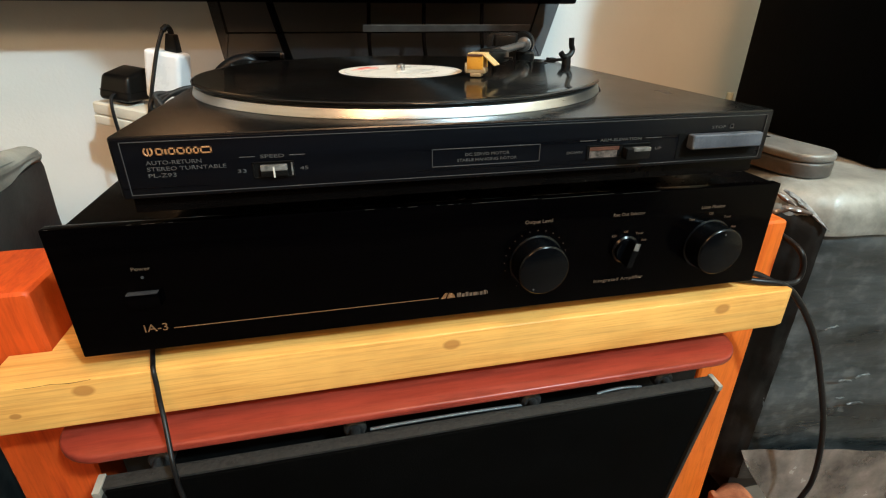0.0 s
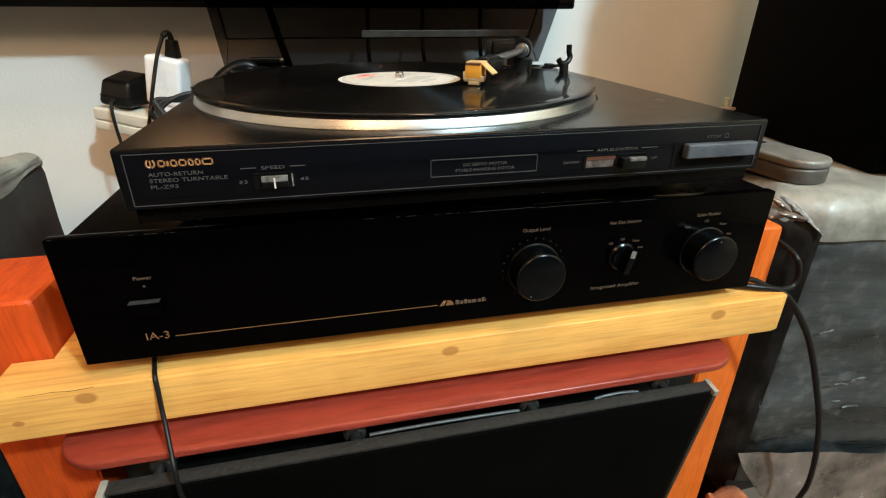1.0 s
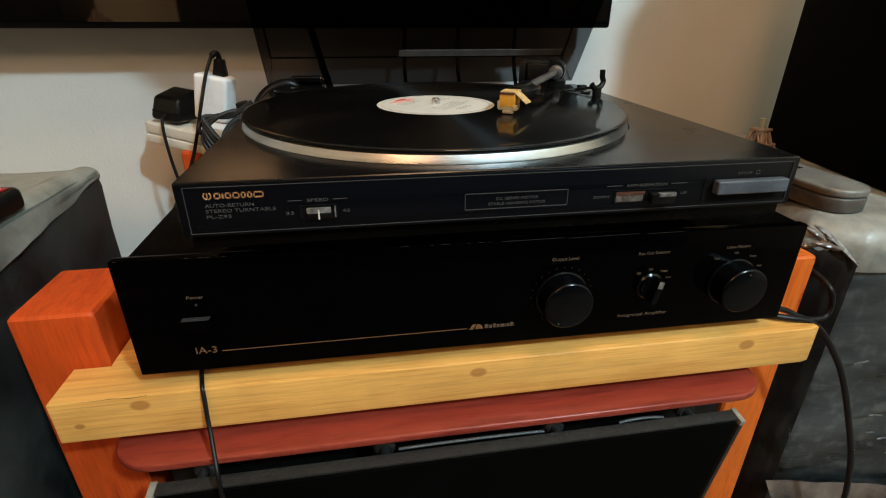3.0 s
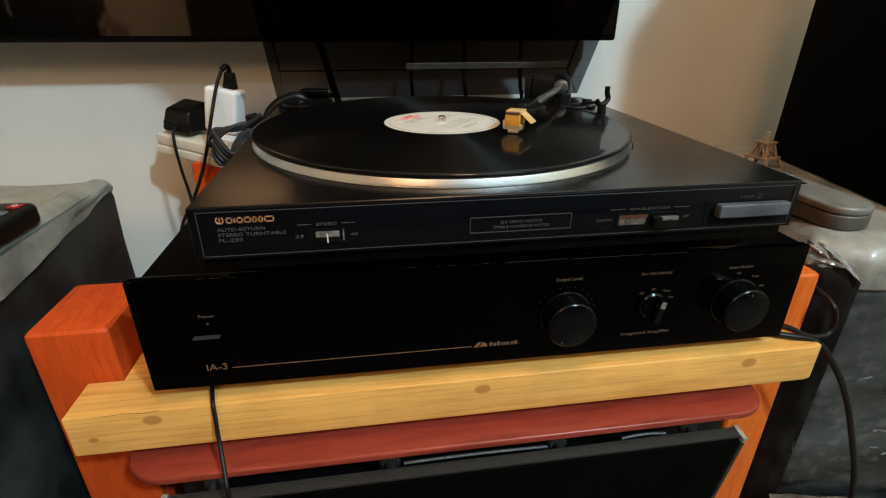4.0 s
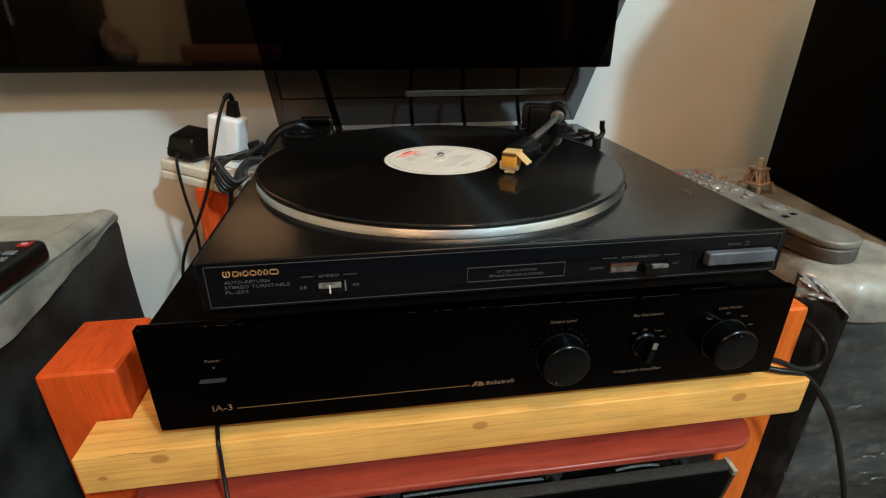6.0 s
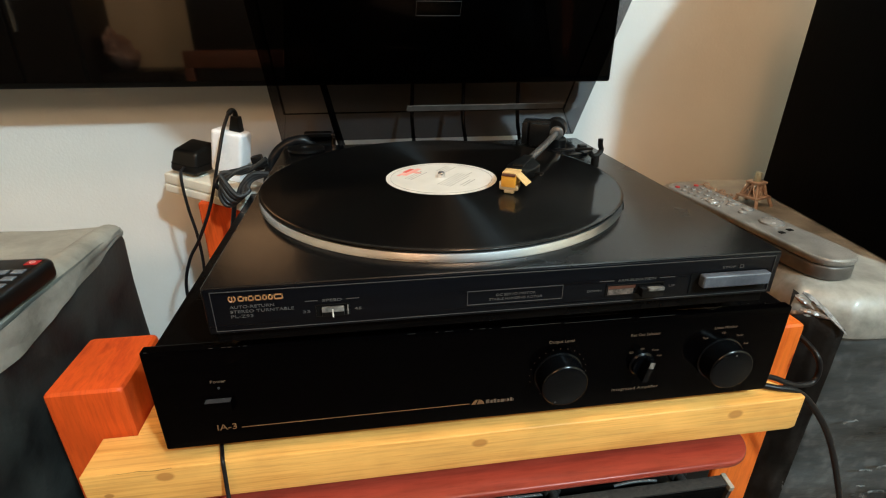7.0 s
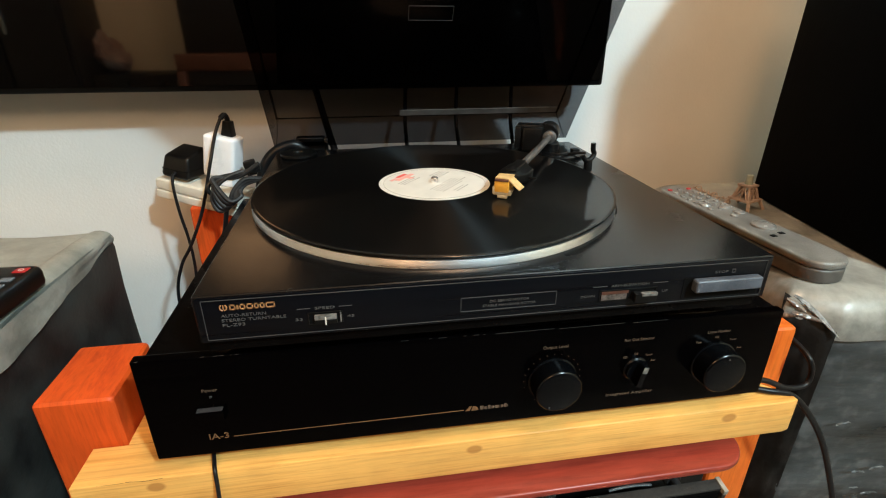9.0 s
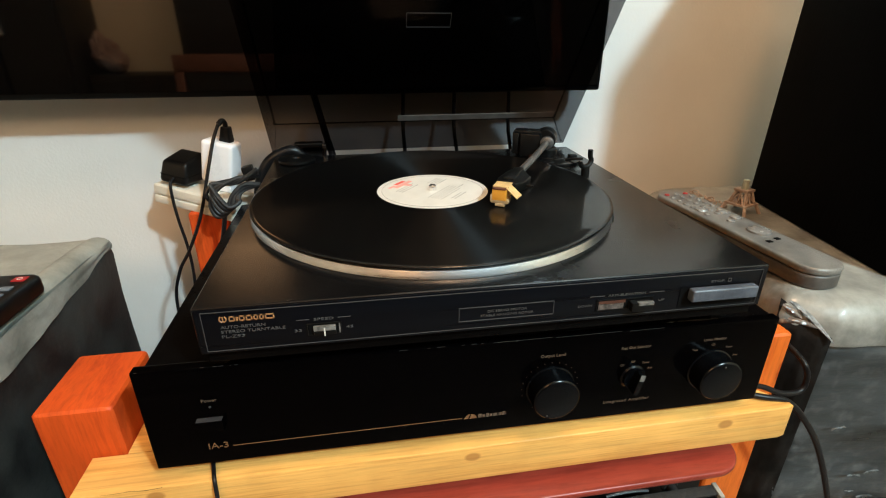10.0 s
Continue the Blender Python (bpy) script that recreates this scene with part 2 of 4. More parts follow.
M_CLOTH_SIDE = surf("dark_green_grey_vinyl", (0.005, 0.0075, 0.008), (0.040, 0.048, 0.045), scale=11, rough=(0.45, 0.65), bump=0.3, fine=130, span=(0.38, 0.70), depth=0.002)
# The film's top gets a paler colour than its sides.
M_WRAP_TOP = surf("pale_top_film", (0.12, 0.12, 0.108), (0.33, 0.325, 0.29), scale=28, rough=(0.3, 0.55), bump=0.25, fine=60, span=(0.32, 0.66), depth=0.003, coat=0.3)
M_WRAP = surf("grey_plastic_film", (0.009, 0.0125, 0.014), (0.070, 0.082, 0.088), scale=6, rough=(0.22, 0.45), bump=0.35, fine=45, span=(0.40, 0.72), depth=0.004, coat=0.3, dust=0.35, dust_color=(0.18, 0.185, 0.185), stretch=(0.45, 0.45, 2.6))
# Near-black brown paints the shade behind the loose film.
M_FILM_SHADE = surf("film_painted_shade", (0.004, 0.0038, 0.0035), (0.022, 0.019, 0.017), scale=22, rough=(0.35, 0.6), bump=0.3, fine=120, span=(0.42, 0.8), depth=0.002, spec=0.14)
M_SPINDLE = plain("polished_spindle", (0.9, 0.88, 0.86), 0.22, 0.9)
M_REMOTE_DARK = surf("worn_grey_plastic", (0.05, 0.047, 0.042), (0.11, 0.10, 0.09), scale=40, rough=(0.35, 0.5), bump=0.12, metal=0.2)
M_FILM = surf("crumpled_clear_film", (0.048, 0.038, 0.032), (0.23, 0.18, 0.155), scale=16, rough=(0.14, 0.3), bump=0.3, fine=70, span=(0.38, 0.75), depth=0.003, coat=0.5)
M_TOWER = surf("black_ash_veneer", (0.0003, 0.0003, 0.0003), (0.0007, 0.0007, 0.0007), scale=8, rough=(0.5, 0.65), bump=0.2, fine=300, stretch=(1, 1, 0.1), dust=0.008, spec=0.03)
M_GRILLE_CLOTH = surf("black_grille_cloth", (0.0006, 0.0006, 0.0006), (0.0015, 0.0015, 0.0015), scale=20, rough=(0.7, 0.9), bump=0.3, fine=900, spec=0.03)
M_GRILLE_FRAME = surf("dusty_grille_frame", (0.003, 0.0027, 0.0024), (0.020, 0.018, 0.0155), scale=420, rough=(0.7, 0.9), bump=0.4, fine=500)
M_GRILLE_TIP = surf("bare_grille_corner", (0.22, 0.21, 0.18), (0.34, 0.32, 0.28), scale=60, rough=(0.5, 0.7), bump=0.2)
M_REMOTE = surf("silver_grey_plastic", (0.12, 0.115, 0.105), (0.22, 0.21, 0.19), scale=30, rough=(0.32, 0.45), bump=0.12, metal=0.2, dust=0.6, dust_color=(0.07, 0.06, 0.05))
M_REMOTE_KEY = surf("pale_remote_key", (0.20, 0.19, 0.175), (0.32, 0.305, 0.28), scale=90, rough=(0.2, 0.3), bump=0.0, metal=0.3)
M_RED_KEY = plain("red_key", (0.38, 0.02, 0.02), 0.4)
M_BLUE_KEY = plain("grey_blue_key", (0.13, 0.15, 0.17), 0.4)
M_BRONZE = surf("coppery_souvenir_metal", (0.30, 0.20, 0.15), (0.46, 0.35, 0.28), scale=120, rough=(0.35, 0.5), bump=0.2, metal=0.2)
M_PATINA = surf("pale_green_metal", (0.30, 0.32, 0.24), (0.42, 0.43, 0.34), scale=120, rough=(0.4, 0.5), metal=0.2)
M_CREASE = surf("film_crease_highlight", (0.07, 0.07, 0.07), (0.30, 0.30, 0.30), scale=110, rough=(0.07, 0.2), bump=0.0, coat=0.6)
M_WRINKLE = surf("pale_film_wrinkle", (0.018, 0.021, 0.022), (0.075, 0.08, 0.078), scale=200, rough=(0.4, 0.6), bump=0.1)
M_PLUSH = surf("rust_brown_plush", (0.20, 0.055, 0.02), (0.42, 0.14, 0.06), scale=50, rough=(0.8, 0.95), bump=0.6, fine=500)
M_DARKWOOD = wood("dark_wardrobe_wood", (0.012, 0.007, 0.004), (0.006, 0.004, 0.003), stretch=(20, 20, 2), rough=0.4)
M_BED = wood("red_brown_bed_wood", (0.16, 0.055, 0.028), (0.09, 0.03, 0.016), stretch=(4, 40, 40), rough=0.4)
M_PINK_CLOTH = surf("pale_pink_cloth", (0.24, 0.15, 0.14), (0.42, 0.33, 0.30), scale=9, rough=(0.8, 0.95), bump=0.4, fine=300)
M_GAP = surf("dark_recess", (0.002, 0.002, 0.002), (0.004, 0.004, 0.004), scale=60, rough=(0.6, 0.7), bump=0.0, spec=0.08)
M_INK_DARK = plain("faint_grey_ink", (0.03, 0.03, 0.032), 0.5)
M_LID_GLINT = surf("painted_lid_glint", (0.06, 0.056, 0.052), (0.11, 0.105, 0.10), scale=60, rough=(0.3, 0.5), bump=0.1)
M_SCUFF_GLINT = plain("steel_scuff_and_glint", (0.085, 0.08, 0.07), 0.4, 0.3)

# ---- mesh helpers ----
BASE = {}


def thing(name, at=(0, 0, 0), rz=0.0, label="", category="", group="", local=False, rx=0.0, ry=0.0):
    """An Empty at the base of a thing. Parts are given in world metres, or in its own axes where local is set."""
    ob = new(name)
    ob.empty_display_size = 0.02
    ob.matrix_world = pose(*at, rx, ry, rz)
    BASE[ob.name] = Vector((0, 0, 0)) if local else Vector(at)
    return tagged(ob, label, category, group)


def part(name, bm, material, parent, label="", smooth=True, kind="", sharp=35):
    base = BASE[parent.name]
    bmesh.ops.translate(bm, verts=bm.verts, vec=-base)
    bmesh.ops.recalc_face_normals(bm, faces=bm.faces)
    me = bpy.data.meshes.new(name)
    bm.to_mesh(me)
    bm.free()
    me.materials.append(material)
    if smooth:
        me.polygons.foreach_set("use_smooth", [True] * len(me.polygons))
        me.set_sharp_from_angle(angle=radians(sharp))
    ob = new(name, me)
    ob.parent = parent
    BASE[ob.name] = base
    return tagged(ob, label, kind=kind)


def structure(name, bm, material, label, category):
    me = bpy.data.meshes.new(name)
    bmesh.ops.recalc_face_normals(bm, faces=bm.faces)
    bm.to_mesh(me)
    bm.free()
    me.materials.append(material)
    return tagged(new(name, me), label, category, kind="structure")


def box(x0, x1, y0, y1, z0, z1, bevel=0.0, seg=2, bm=None):
    out = bm or bmesh.new()
    tmp = bmesh.new()
    bmesh.ops.create_cube(tmp, size=1)
    for v in tmp.verts:
        v.co = Vector(((x0 + x1) / 2 + v.co.x * (x1 - x0), (y0 + y1) / 2 + v.co.y * (y1 - y0), (z0 + z1) / 2 + v.co.z * (z1 - z0)))
    if bevel:
        bmesh.ops.bevel(tmp, geom=list(tmp.edges), offset=bevel, segments=seg, affect="EDGES", profile=0.6)
    return joined(out, tmp)


def joined(out, tmp, m=None):
    if m is not None:
        bmesh.ops.transform(tmp, matrix=m, verts=tmp.verts)
    me = bpy.data.meshes.new("tmp")
    tmp.to_mesh(me)
    tmp.free()
    out.from_mesh(me)
    bpy.data.meshes.remove(me)
    return out


def lathe(profile, seg=48, m=None, bm=None):
    """A solid turned about z from (radius, height) rows, then set by m."""
    out = bm or bmesh.new()
    tmp = bmesh.new()
    rings = []
    for r, z in profile:
        if r < 1e-7:
            rings.append([tmp.verts.new((0, 0, z))])
        else:
            rings.append([tmp.verts.new((r * math.cos(2 * math.pi * i / seg), r * math.sin(2 * math.pi * i / seg), z)) for i in range(seg)])
    for a, b in zip(rings, rings[1:]):
        for i in range(seg):
            j = (i + 1) % seg
            q = [a[i % len(a)], a[j % len(a)], b[j % len(b)], b[i % len(b)]]
            q = [v for k, v in enumerate(q) if v not in q[:k]]
            if len(q) > 2:
                tmp.faces.new(q)
    return joined(out, tmp, m)


def smooth_path(points, step=8):
    pts = [Vector(p) for p in points]
    pts = [2 * pts[0] - pts[1]] + pts + [2 * pts[-1] - pts[-2]]
    out = []
    for a, b, c, d in zip(pts, pts[1:], pts[2:], pts[3:]):
        for k in range(step):
            t = k / step
            out.append(0.5 * (2 * b + (c - a) * t + (2 * a - 5 * b + 4 * c - d) * t * t + (3 * b - a - 3 * c + d) * t ** 3))
    return out + [pts[-2]]


def tube(points, r, seg=10, smooth=True, bm=None):
    out = bm or bmesh.new()
    pts = smooth_path(points) if smooth else [Vector(p) for p in points]
    rings, up = [], Vector((0.3, 0.2, 0.93))
    for i, p in enumerate(pts):
        t = (pts[min(i + 1, len(pts) - 1)] - pts[max(i - 1, 0)]).normalized()
        side = t.cross(up)
        if side.length < 1e-3:
            side = t.cross(Vector((1, 0, 0)))
        side.normalize()
        up = side.cross(t)
        rings.append([out.verts.new(p + r * (math.cos(2 * math.pi * k / seg) * side + math.sin(2 * math.pi * k / seg) * up)) for k in range(seg)])
    for a, b in zip(rings, rings[1:]):
        for k in range(seg):
            out.faces.new((a[k], a[(k + 1) % seg], b[(k + 1) % seg], b[k]))
    out.faces.new(rings[0])
    out.faces.new(rings[-1])
    return out


def slab(outline, z0, z1, bevel=0.0, seg=3):
    """A flat outline in x, y raised from z0 to z1."""
    bm = bmesh.new()
    f = bm.faces.new([bm.verts.new((x, y, z0)) for x, y in outline])
    top = bmesh.ops.extrude_face_region(bm, geom=[f])
    bmesh.ops.translate(bm, verts=[g for g in top["geom"] if isinstance(g, bmesh.types.BMVert)], vec=(0, 0, z1 - z0))
    if bevel:
        rim = [e for e in bm.edges if abs(e.verts[0].co.z - e.verts[1].co.z) < 1e-6]
        bmesh.ops.bevel(bm, geom=rim, offset=bevel, segments=seg, affect="EDGES", profile=0.5)
    return bm


def rounded(x0, x1, y0, y1, r, n=6, corners=(1, 1, 1, 1)):
    """An outline with round corners: front-left, front-right, back-right, back-left."""
    pts = []
    for (cx, cy, a), on in zip(((x0 + r, y0 + r, 180), (x1 - r, y0 + r, 270), (x1 - r, y1 - r, 0), (x0 + r, y1 - r, 90)), corners):
        if on:
            pts += [(cx + r * math.cos(radians(a + 90 * k / n)), cy + r * math.sin(radians(a + 90 * k / n))) for k in range(n + 1)]
        else:
            pts.append((x0 if a in (180, 90) else x1, y0 if a in (180, 270) else y1))
    return pts


def letters(text, x, y, z, size, width=None, flat=False, turn=0.0, thick=0.00015):
    """Raised printing on an upright face that looks to -y, from its lower left corner; size: the height of capitals."""
    cu = bpy.data.curves.new("tmp", "FONT")
    cu.body, cu.size, cu.extrude, cu.resolution_u = text, size / 0.69, thick, 3
    ob = new("tmp", cu)
    bpy.context.view_layer.update()
    me = bpy.data.meshes.new_from_object(ob.evaluated_get(bpy.context.evaluated_depsgraph_get()))
    bpy.data.objects.remove(ob)
    bpy.data.curves.remove(cu)
    bm = bmesh.new()
    bm.from_mesh(me)
    bpy.data.meshes.remove(me)
    xs = [v.co.x for v in bm.verts]
    k = width / (max(xs) - min(xs)) if width else 1.0
    x_low = min(xs)
    for v in bm.verts:
        v.co.x = (v.co.x - x_low) * k
    bmesh.ops.transform(bm, matrix=pose(x, y, z, 0 if flat else 90, 0, turn), verts=bm.verts)
    return bm


def frame_line(x0, x1, z0, z1, y, w=0.0005):
    bm = box(x0, x1, y - 0.0003, y + 0.0004, z0, z0 + w)
    box(x0, x1, y - 0.0003, y + 0.0004, z1 - w, z1, bm=bm)
    box(x0, x0 + w, y - 0.0003, y + 0.0004, z0, z1, bm=bm)
    return box(x1 - w, x1, y - 0.0003, y + 0.0004, z0, z1, bm=bm)


def facing(x, y, z):
    """Turns a lathe's axis towards the viewer, -y."""
    return pose(x, y, z, 90, 0, 0)


def crumple(bm, size, scale, keep=None):
    """Uneven folds on a mesh."""
    for v in bm.verts:
        if keep is None or keep(v.co):
            n = noise.turbulence_vector(v.co * scale, 3, False)
            v.co += size * Vector(n)
    return bm


def fine_box(x0, x1, y0, y1, z0, z1, bevel, cuts, seg=4):
    bm = box(x0, x1, y0, y1, z0, z1, bevel, seg)
    bmesh.ops.subdivide_edges(bm, edges=[e for e in bm.edges if e.calc_length() > 3 * bevel], cuts=cuts, use_grid_fill=True)
    return bm


# ---- the room ----
structure("floor", box(-2.6, 2.2, -2.9, 0.48, -0.05, 0.0), M_FLOOR, "dark brown tiled floor", "floor")
# Ceiling and side walls are unseen, added to bounce warm light.
structure("ceiling", box(-2.6, 2.2, -2.9, 0.48, 2.7, 2.75), M_CEIL, "unseen ceiling, tinted beige to warm its bounced light", "ceiling")
structure("wall_north", box(-2.6, 2.2, 0.48, 0.60, -0.05, 2.75), M_WALL, "cream-white painted plaster wall behind the stand", "wall")
structure("wall_south", box(-2.6, 2.2, -3.02, -2.9, -0.05, 2.75), M_SOUTH, "beige painted wall across the room", "wall")
structure("wall_west", box(-2.72, -2.6, -2.9, 0.48, -0.05, 2.75), M_ROOM, "unseen beige side wall closing the room for bounced light", "wall")
structure("wall_east", box(2.2, 2.32, -2.9, 0.48, -0.05, 2.75), M_ROOM, "unseen beige side wall closing the room for bounced light", "wall")


def wardrobe(at, w, d, h, label):
    t = thing("wardrobe", at, label=label, category="wardrobe", local=True)
    part("body", box(0, w, 0, d, 0, h, 0.01), M_DARKWOOD, t)
    for k in (0, 1):
        door = part("door", box(0.02 + k * (w / 2 - 0.01), w / 2 - 0.01 + k * (w / 2 - 0.01), d, d + 0.02, 0.08, h - 0.04, 0.004), M_DARKWOOD, t)
        part("handle", box(w / 2 - 0.06 + k * 0.1, w / 2 - 0.045 + k * 0.1, d + 0.02, d + 0.04, h * 0.45, h * 0.55, 0.004), M_CHROME, door, "chrome handle")
    return t


wardrobe((-1.09, -2.9, 0), 3.24, 0.55, 2.15, "tall dark wooden wardrobe reflected in the screen")
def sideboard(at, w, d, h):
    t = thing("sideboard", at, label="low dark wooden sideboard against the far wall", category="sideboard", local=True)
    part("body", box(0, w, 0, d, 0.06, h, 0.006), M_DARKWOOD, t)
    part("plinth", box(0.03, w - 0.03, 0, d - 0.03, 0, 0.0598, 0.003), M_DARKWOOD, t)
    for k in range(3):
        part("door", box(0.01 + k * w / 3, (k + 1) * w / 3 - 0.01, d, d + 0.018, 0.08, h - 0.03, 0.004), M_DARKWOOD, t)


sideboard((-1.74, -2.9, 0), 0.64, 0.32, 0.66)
bed = thing("bed_end", (-0.70, -2.24, 0), label="red-brown wooden bed end standing before the wardrobe", category="bed")
part("top_rail", box(-1.12, -0.30, -2.265, -2.220, 0.705, 0.800, 0.008), M_BED, bed)
part("panel", box(-1.06, -0.36, -2.255, -2.230, 0.30, 0.704, 0.003), M_DARKWOOD, bed)
for x in (-1.12, -0.35):
    part("leg", box(x, x + 0.05, -2.268, -2.217, 0.0, 0.704, 0.004), M_BED, bed)
heap = thing("clothes_heap", (-1.64, -2.74, 0.66), label="heap of pale pink and grey clothes on the sideboard", category="clothes")
bm = bmesh.new()
bmesh.ops.create_icosphere(bm, subdivisions=4, radius=1.0)
for v in bm.verts:
    u = (v.co.z + 1) / 2
    fold = 1 + 0.22 * noise.noise(v.co * 2.3) + 0.10 * noise.noise(v.co * 6)
    v.co = Vector((-1.625 - 0.075 * u + 0.105 * v.co.x * fold * (1.15 - 0.7 * u), -2.74 + 0.11 * v.co.y * fold, 0.6602 + 0.235 * u * fold))
part("cloth_fold", bm, M_PINK_CLOTH, heap)
wardrobe((-2.47, -2.9, 0), 0.72, 0.45, 2.0, "narrow dark wooden wardrobe reflected in the screen")

# ---- the stand ----
stand = thing("wooden_stand", (0, 0, 0.655), label="orange-stained wooden stand with a pale varnished pine front rail", category="stand")
RAIL = [(-0.282, -0.004), (0.2565, -0.004), (0.2630, -0.0024), (0.2630, 0.002), (0.2475, 0.020), (0.2475, 0.031), (-0.282, 0.031)]
bm = slab(RAIL, 0.654, 0.687, 0.0014, 3)
part("front_rail", bm, M_PINE, stand, "varnished pine rail with round knots")
for x0, x1, y0, y1, top in ((-0.313, -0.260, 0.033, 0.104, 0.728), (0.248, 0.296, 0.046, 0.112, 0.722), (-0.300, -0.250, 0.372, 0.44, 0.7512), (0.248, 0.296, 0.372, 0.44, 0.742)):
    part("post", box(x0, x1, y0, y1, 0.0, top, 0.005, 3), M_RED_POST if x0 < 0 else M_ORANGE, stand)
for x0, x1 in ((-0.296, -0.264), (0.258, 0.290)):
    y0 = 0.104 if x0 < 0 else 0.112
    part("side_rail", box(x0, x1, y0, 0.372, 0.62, 0.66, 0.004), M_ORANGE_RAIL, stand)
part("back_rail", box(-0.250, 0.248, 0.385, 0.42, 0.654, 0.687, 0.004), M_PINE, stand)
part("shelf_board", box(-0.2585, 0.2465, 0.0312, 0.384, 0.67, 0.6868, 0.001), M_PINE, stand)
# a split in the pine
CRACK = [(-0.268, -0.0036, 0.6862), (-0.256, -0.0038, 0.6858), (-0.245, -0.0037, 0.6862), (-0.235, -0.0039, 0.6856), (-0.224, -0.0037, 0.6862)]
part("crack", tube(CRACK, 0.00022, 5), M_GAP, stand, "thin dark split in the wood")

# ---- loudspeaker under the stand ----
ls = thing("floor_loudspeaker", (0, 0.1, 0), label="large floor loudspeaker with mahogany top and black grille", category="loudspeaker")
part("cabinet", box(-0.235, 0.215, 0.016, 0.36, 0.0, 0.6365, 0.004), M_BLACK, ls)
part("top_board", slab(rounded(-0.256, 0.224, -0.0205, 0.365, 0.030, 8, (1, 1, 0, 0)), 0.6368, 0.6432, 0.002), M_MAHOGANY, ls, "mahogany-red top board with rounded front corners")
lean = pose(-0.0175, -0.0115, 0.6255, 8, -0.3, 0)
gr = part("grille", joined(bmesh.new(), box(-0.213, 0.213, -0.014, -0.005, -0.235, 0.0, 0.001), lean), M_GRILLE_FRAME, ls, "dusty dark grille frame leaning out at the top")
part("grille_cloth", joined(bmesh.new(), box(-0.208, 0.208, -0.0165, -0.0142, -0.23, -0.0013, 0.0008), lean), M_GRILLE_CLOTH, gr, "black woven grille cloth")
for x0, x1 in ((-0.2140, -0.2100), (0.2105, 0.2140)):
    part("corner_tip", joined(bmesh.new(), box(x0, x1, -0.0172, -0.0046, -0.234, 0.001, 0.0008), lean), M_GRILLE_FRAME, gr)
    part("bare_corner", joined(bmesh.new(), box(x0 - 0.0002, x1 + 0.0002, -0.0176, -0.0044, -0.004, 0.0011, 0.0006), lean), M_GRILLE_TIP, gr, "pale bare grille corner")
for x in (-0.20, -0.077, 0.052, 0.162):
    part("peg", lathe([(0.0, 0.0), (0.0074, 0.0), (0.0078, 0.002), (0.0078, 0.011), (0.0060, 0.013), (0.0, 0.013)], 20, facing(x, 0.004, 0.6195)), M_RUBBER, ls)
    part("peg_pin", lathe([(0.0, 0.0), (0.0040, 0.0), (0.0034, 0.017), (0.0, 0.017)], 14, facing(x, -0.004, 0.6200)), M_RUBBER, ls)
for x, r, flat_by in ((0.125, 0.04, 0.4), (-0.0105, 0.12, 0.07)):
    pts = [(x + r * math.sin(radians(a)), -0.0060, 0.6172 - flat_by * r * (1 - math.cos(radians(a)))) for a in range(-28, 29, 4)]
    part("driver_ring", tube(pts, 0.0012, 8, False), M_SPINDLE, ls, "thin chrome driver ring")

# ---- amplifier ----
amp = thing("amplifier", (0, 0.15, 0.687), label="black hi-fi integrated amplifier with three round knobs on the wooden stand", category="amplifier")
part("cover", box(-0.222, 0.222, 0.006, 0.33, 0.702, 0.7740, 0.002), M_AMP, amp)
bm = fine_box(-0.225, 0.225, 0.0, 0.0075, 0.700, 0.776, 0.0009, 2, 2)
for v in bm.verts:
    u = (v.co.z - 0.700) / 0.076
    v.co.z += (1 - u) * (-0.0018 - 0.0045 * v.co.x) + u * (-0.0110 * v.co.x)
part("faceplate", bm, M_AMP_FACE, amp, "glossy black faceplate with fine lettering")
for x in (-0.18, 0.18):
    for y in (0.06, 0.29):
        part("foot", lathe([(0.0, 0.0), (0.008, 0.0), (0.010, 0.003), (0.010, 0.0155), (0.0, 0.0155)], 24, pose(x, y + 0.008, 0.6868)), M_RUBBER, amp)


def knob(x, z, r, d, parent, name="knob"):
    k = part(name, lathe([(0.0, 0.0), (r * 1.06, 0.0), (r * 1.06, 0.0012), (r * 1.0, 0.0018), (r * 0.975, d - 0.0012), (r * 0.93, d - 0.0002), (r * 0.9, d), (0.0, d - 0.0004)], 64, facing(x, -0.0002, z)), M_KNOB, parent)
    return k


volume = knob(0.048, 0.733, 0.0172, 0.0155, amp, "volume_knob")
part("pointer_dot", lathe([(0.0, 0.0), (0.0006, 0.0), (0.0006, 0.0004), (0.0, 0.0004)], 12, facing(0.0415, -0.0155, 0.7205)), M_SILVER, volume)
monitor = knob(0.1755, 0.733, 0.0172, 0.0155, amp, "selector_knob")
part("pointer_dot", lathe([(0.0, 0.0), (0.0006, 0.0), (0.0006, 0.0004), (0.0, 0.0004)], 12, facing(0.1755, -0.0155, 0.746)), M_SILVER, monitor)
rec = part("small_knob", lathe([(0.0, 0.0), (0.0098, 0.0), (0.0098, 0.002), (0.0086, 0.003), (0.0084, 0.0055), (0.0, 0.0055)], 40, facing(0.1115, -0.0002, 0.7355)), M_KNOB, amp)
bm = joined(bmesh.new(), box(-0.0022, 0.0022, -0.0125, -0.005, -0.0088, 0.0088, 0.0009), pose(0.1115, 0, 0.7355, 0, 12, 0))
part("grip_bar", bm, M_KNOB, rec)
# Pale plate for the pointer tip, with the bar's highlight painted in.
bm = joined(bmesh.new(), box(-0.0018, 0.0018, -0.0127, -0.0123, 0.0035, 0.0086, 0.0), pose(0.1115, 0, 0.7355, 0, 12, 0))
part("pointer", bm, M_SLIDER, rec, "pale pointer mark, partly the bar's painted highlight")
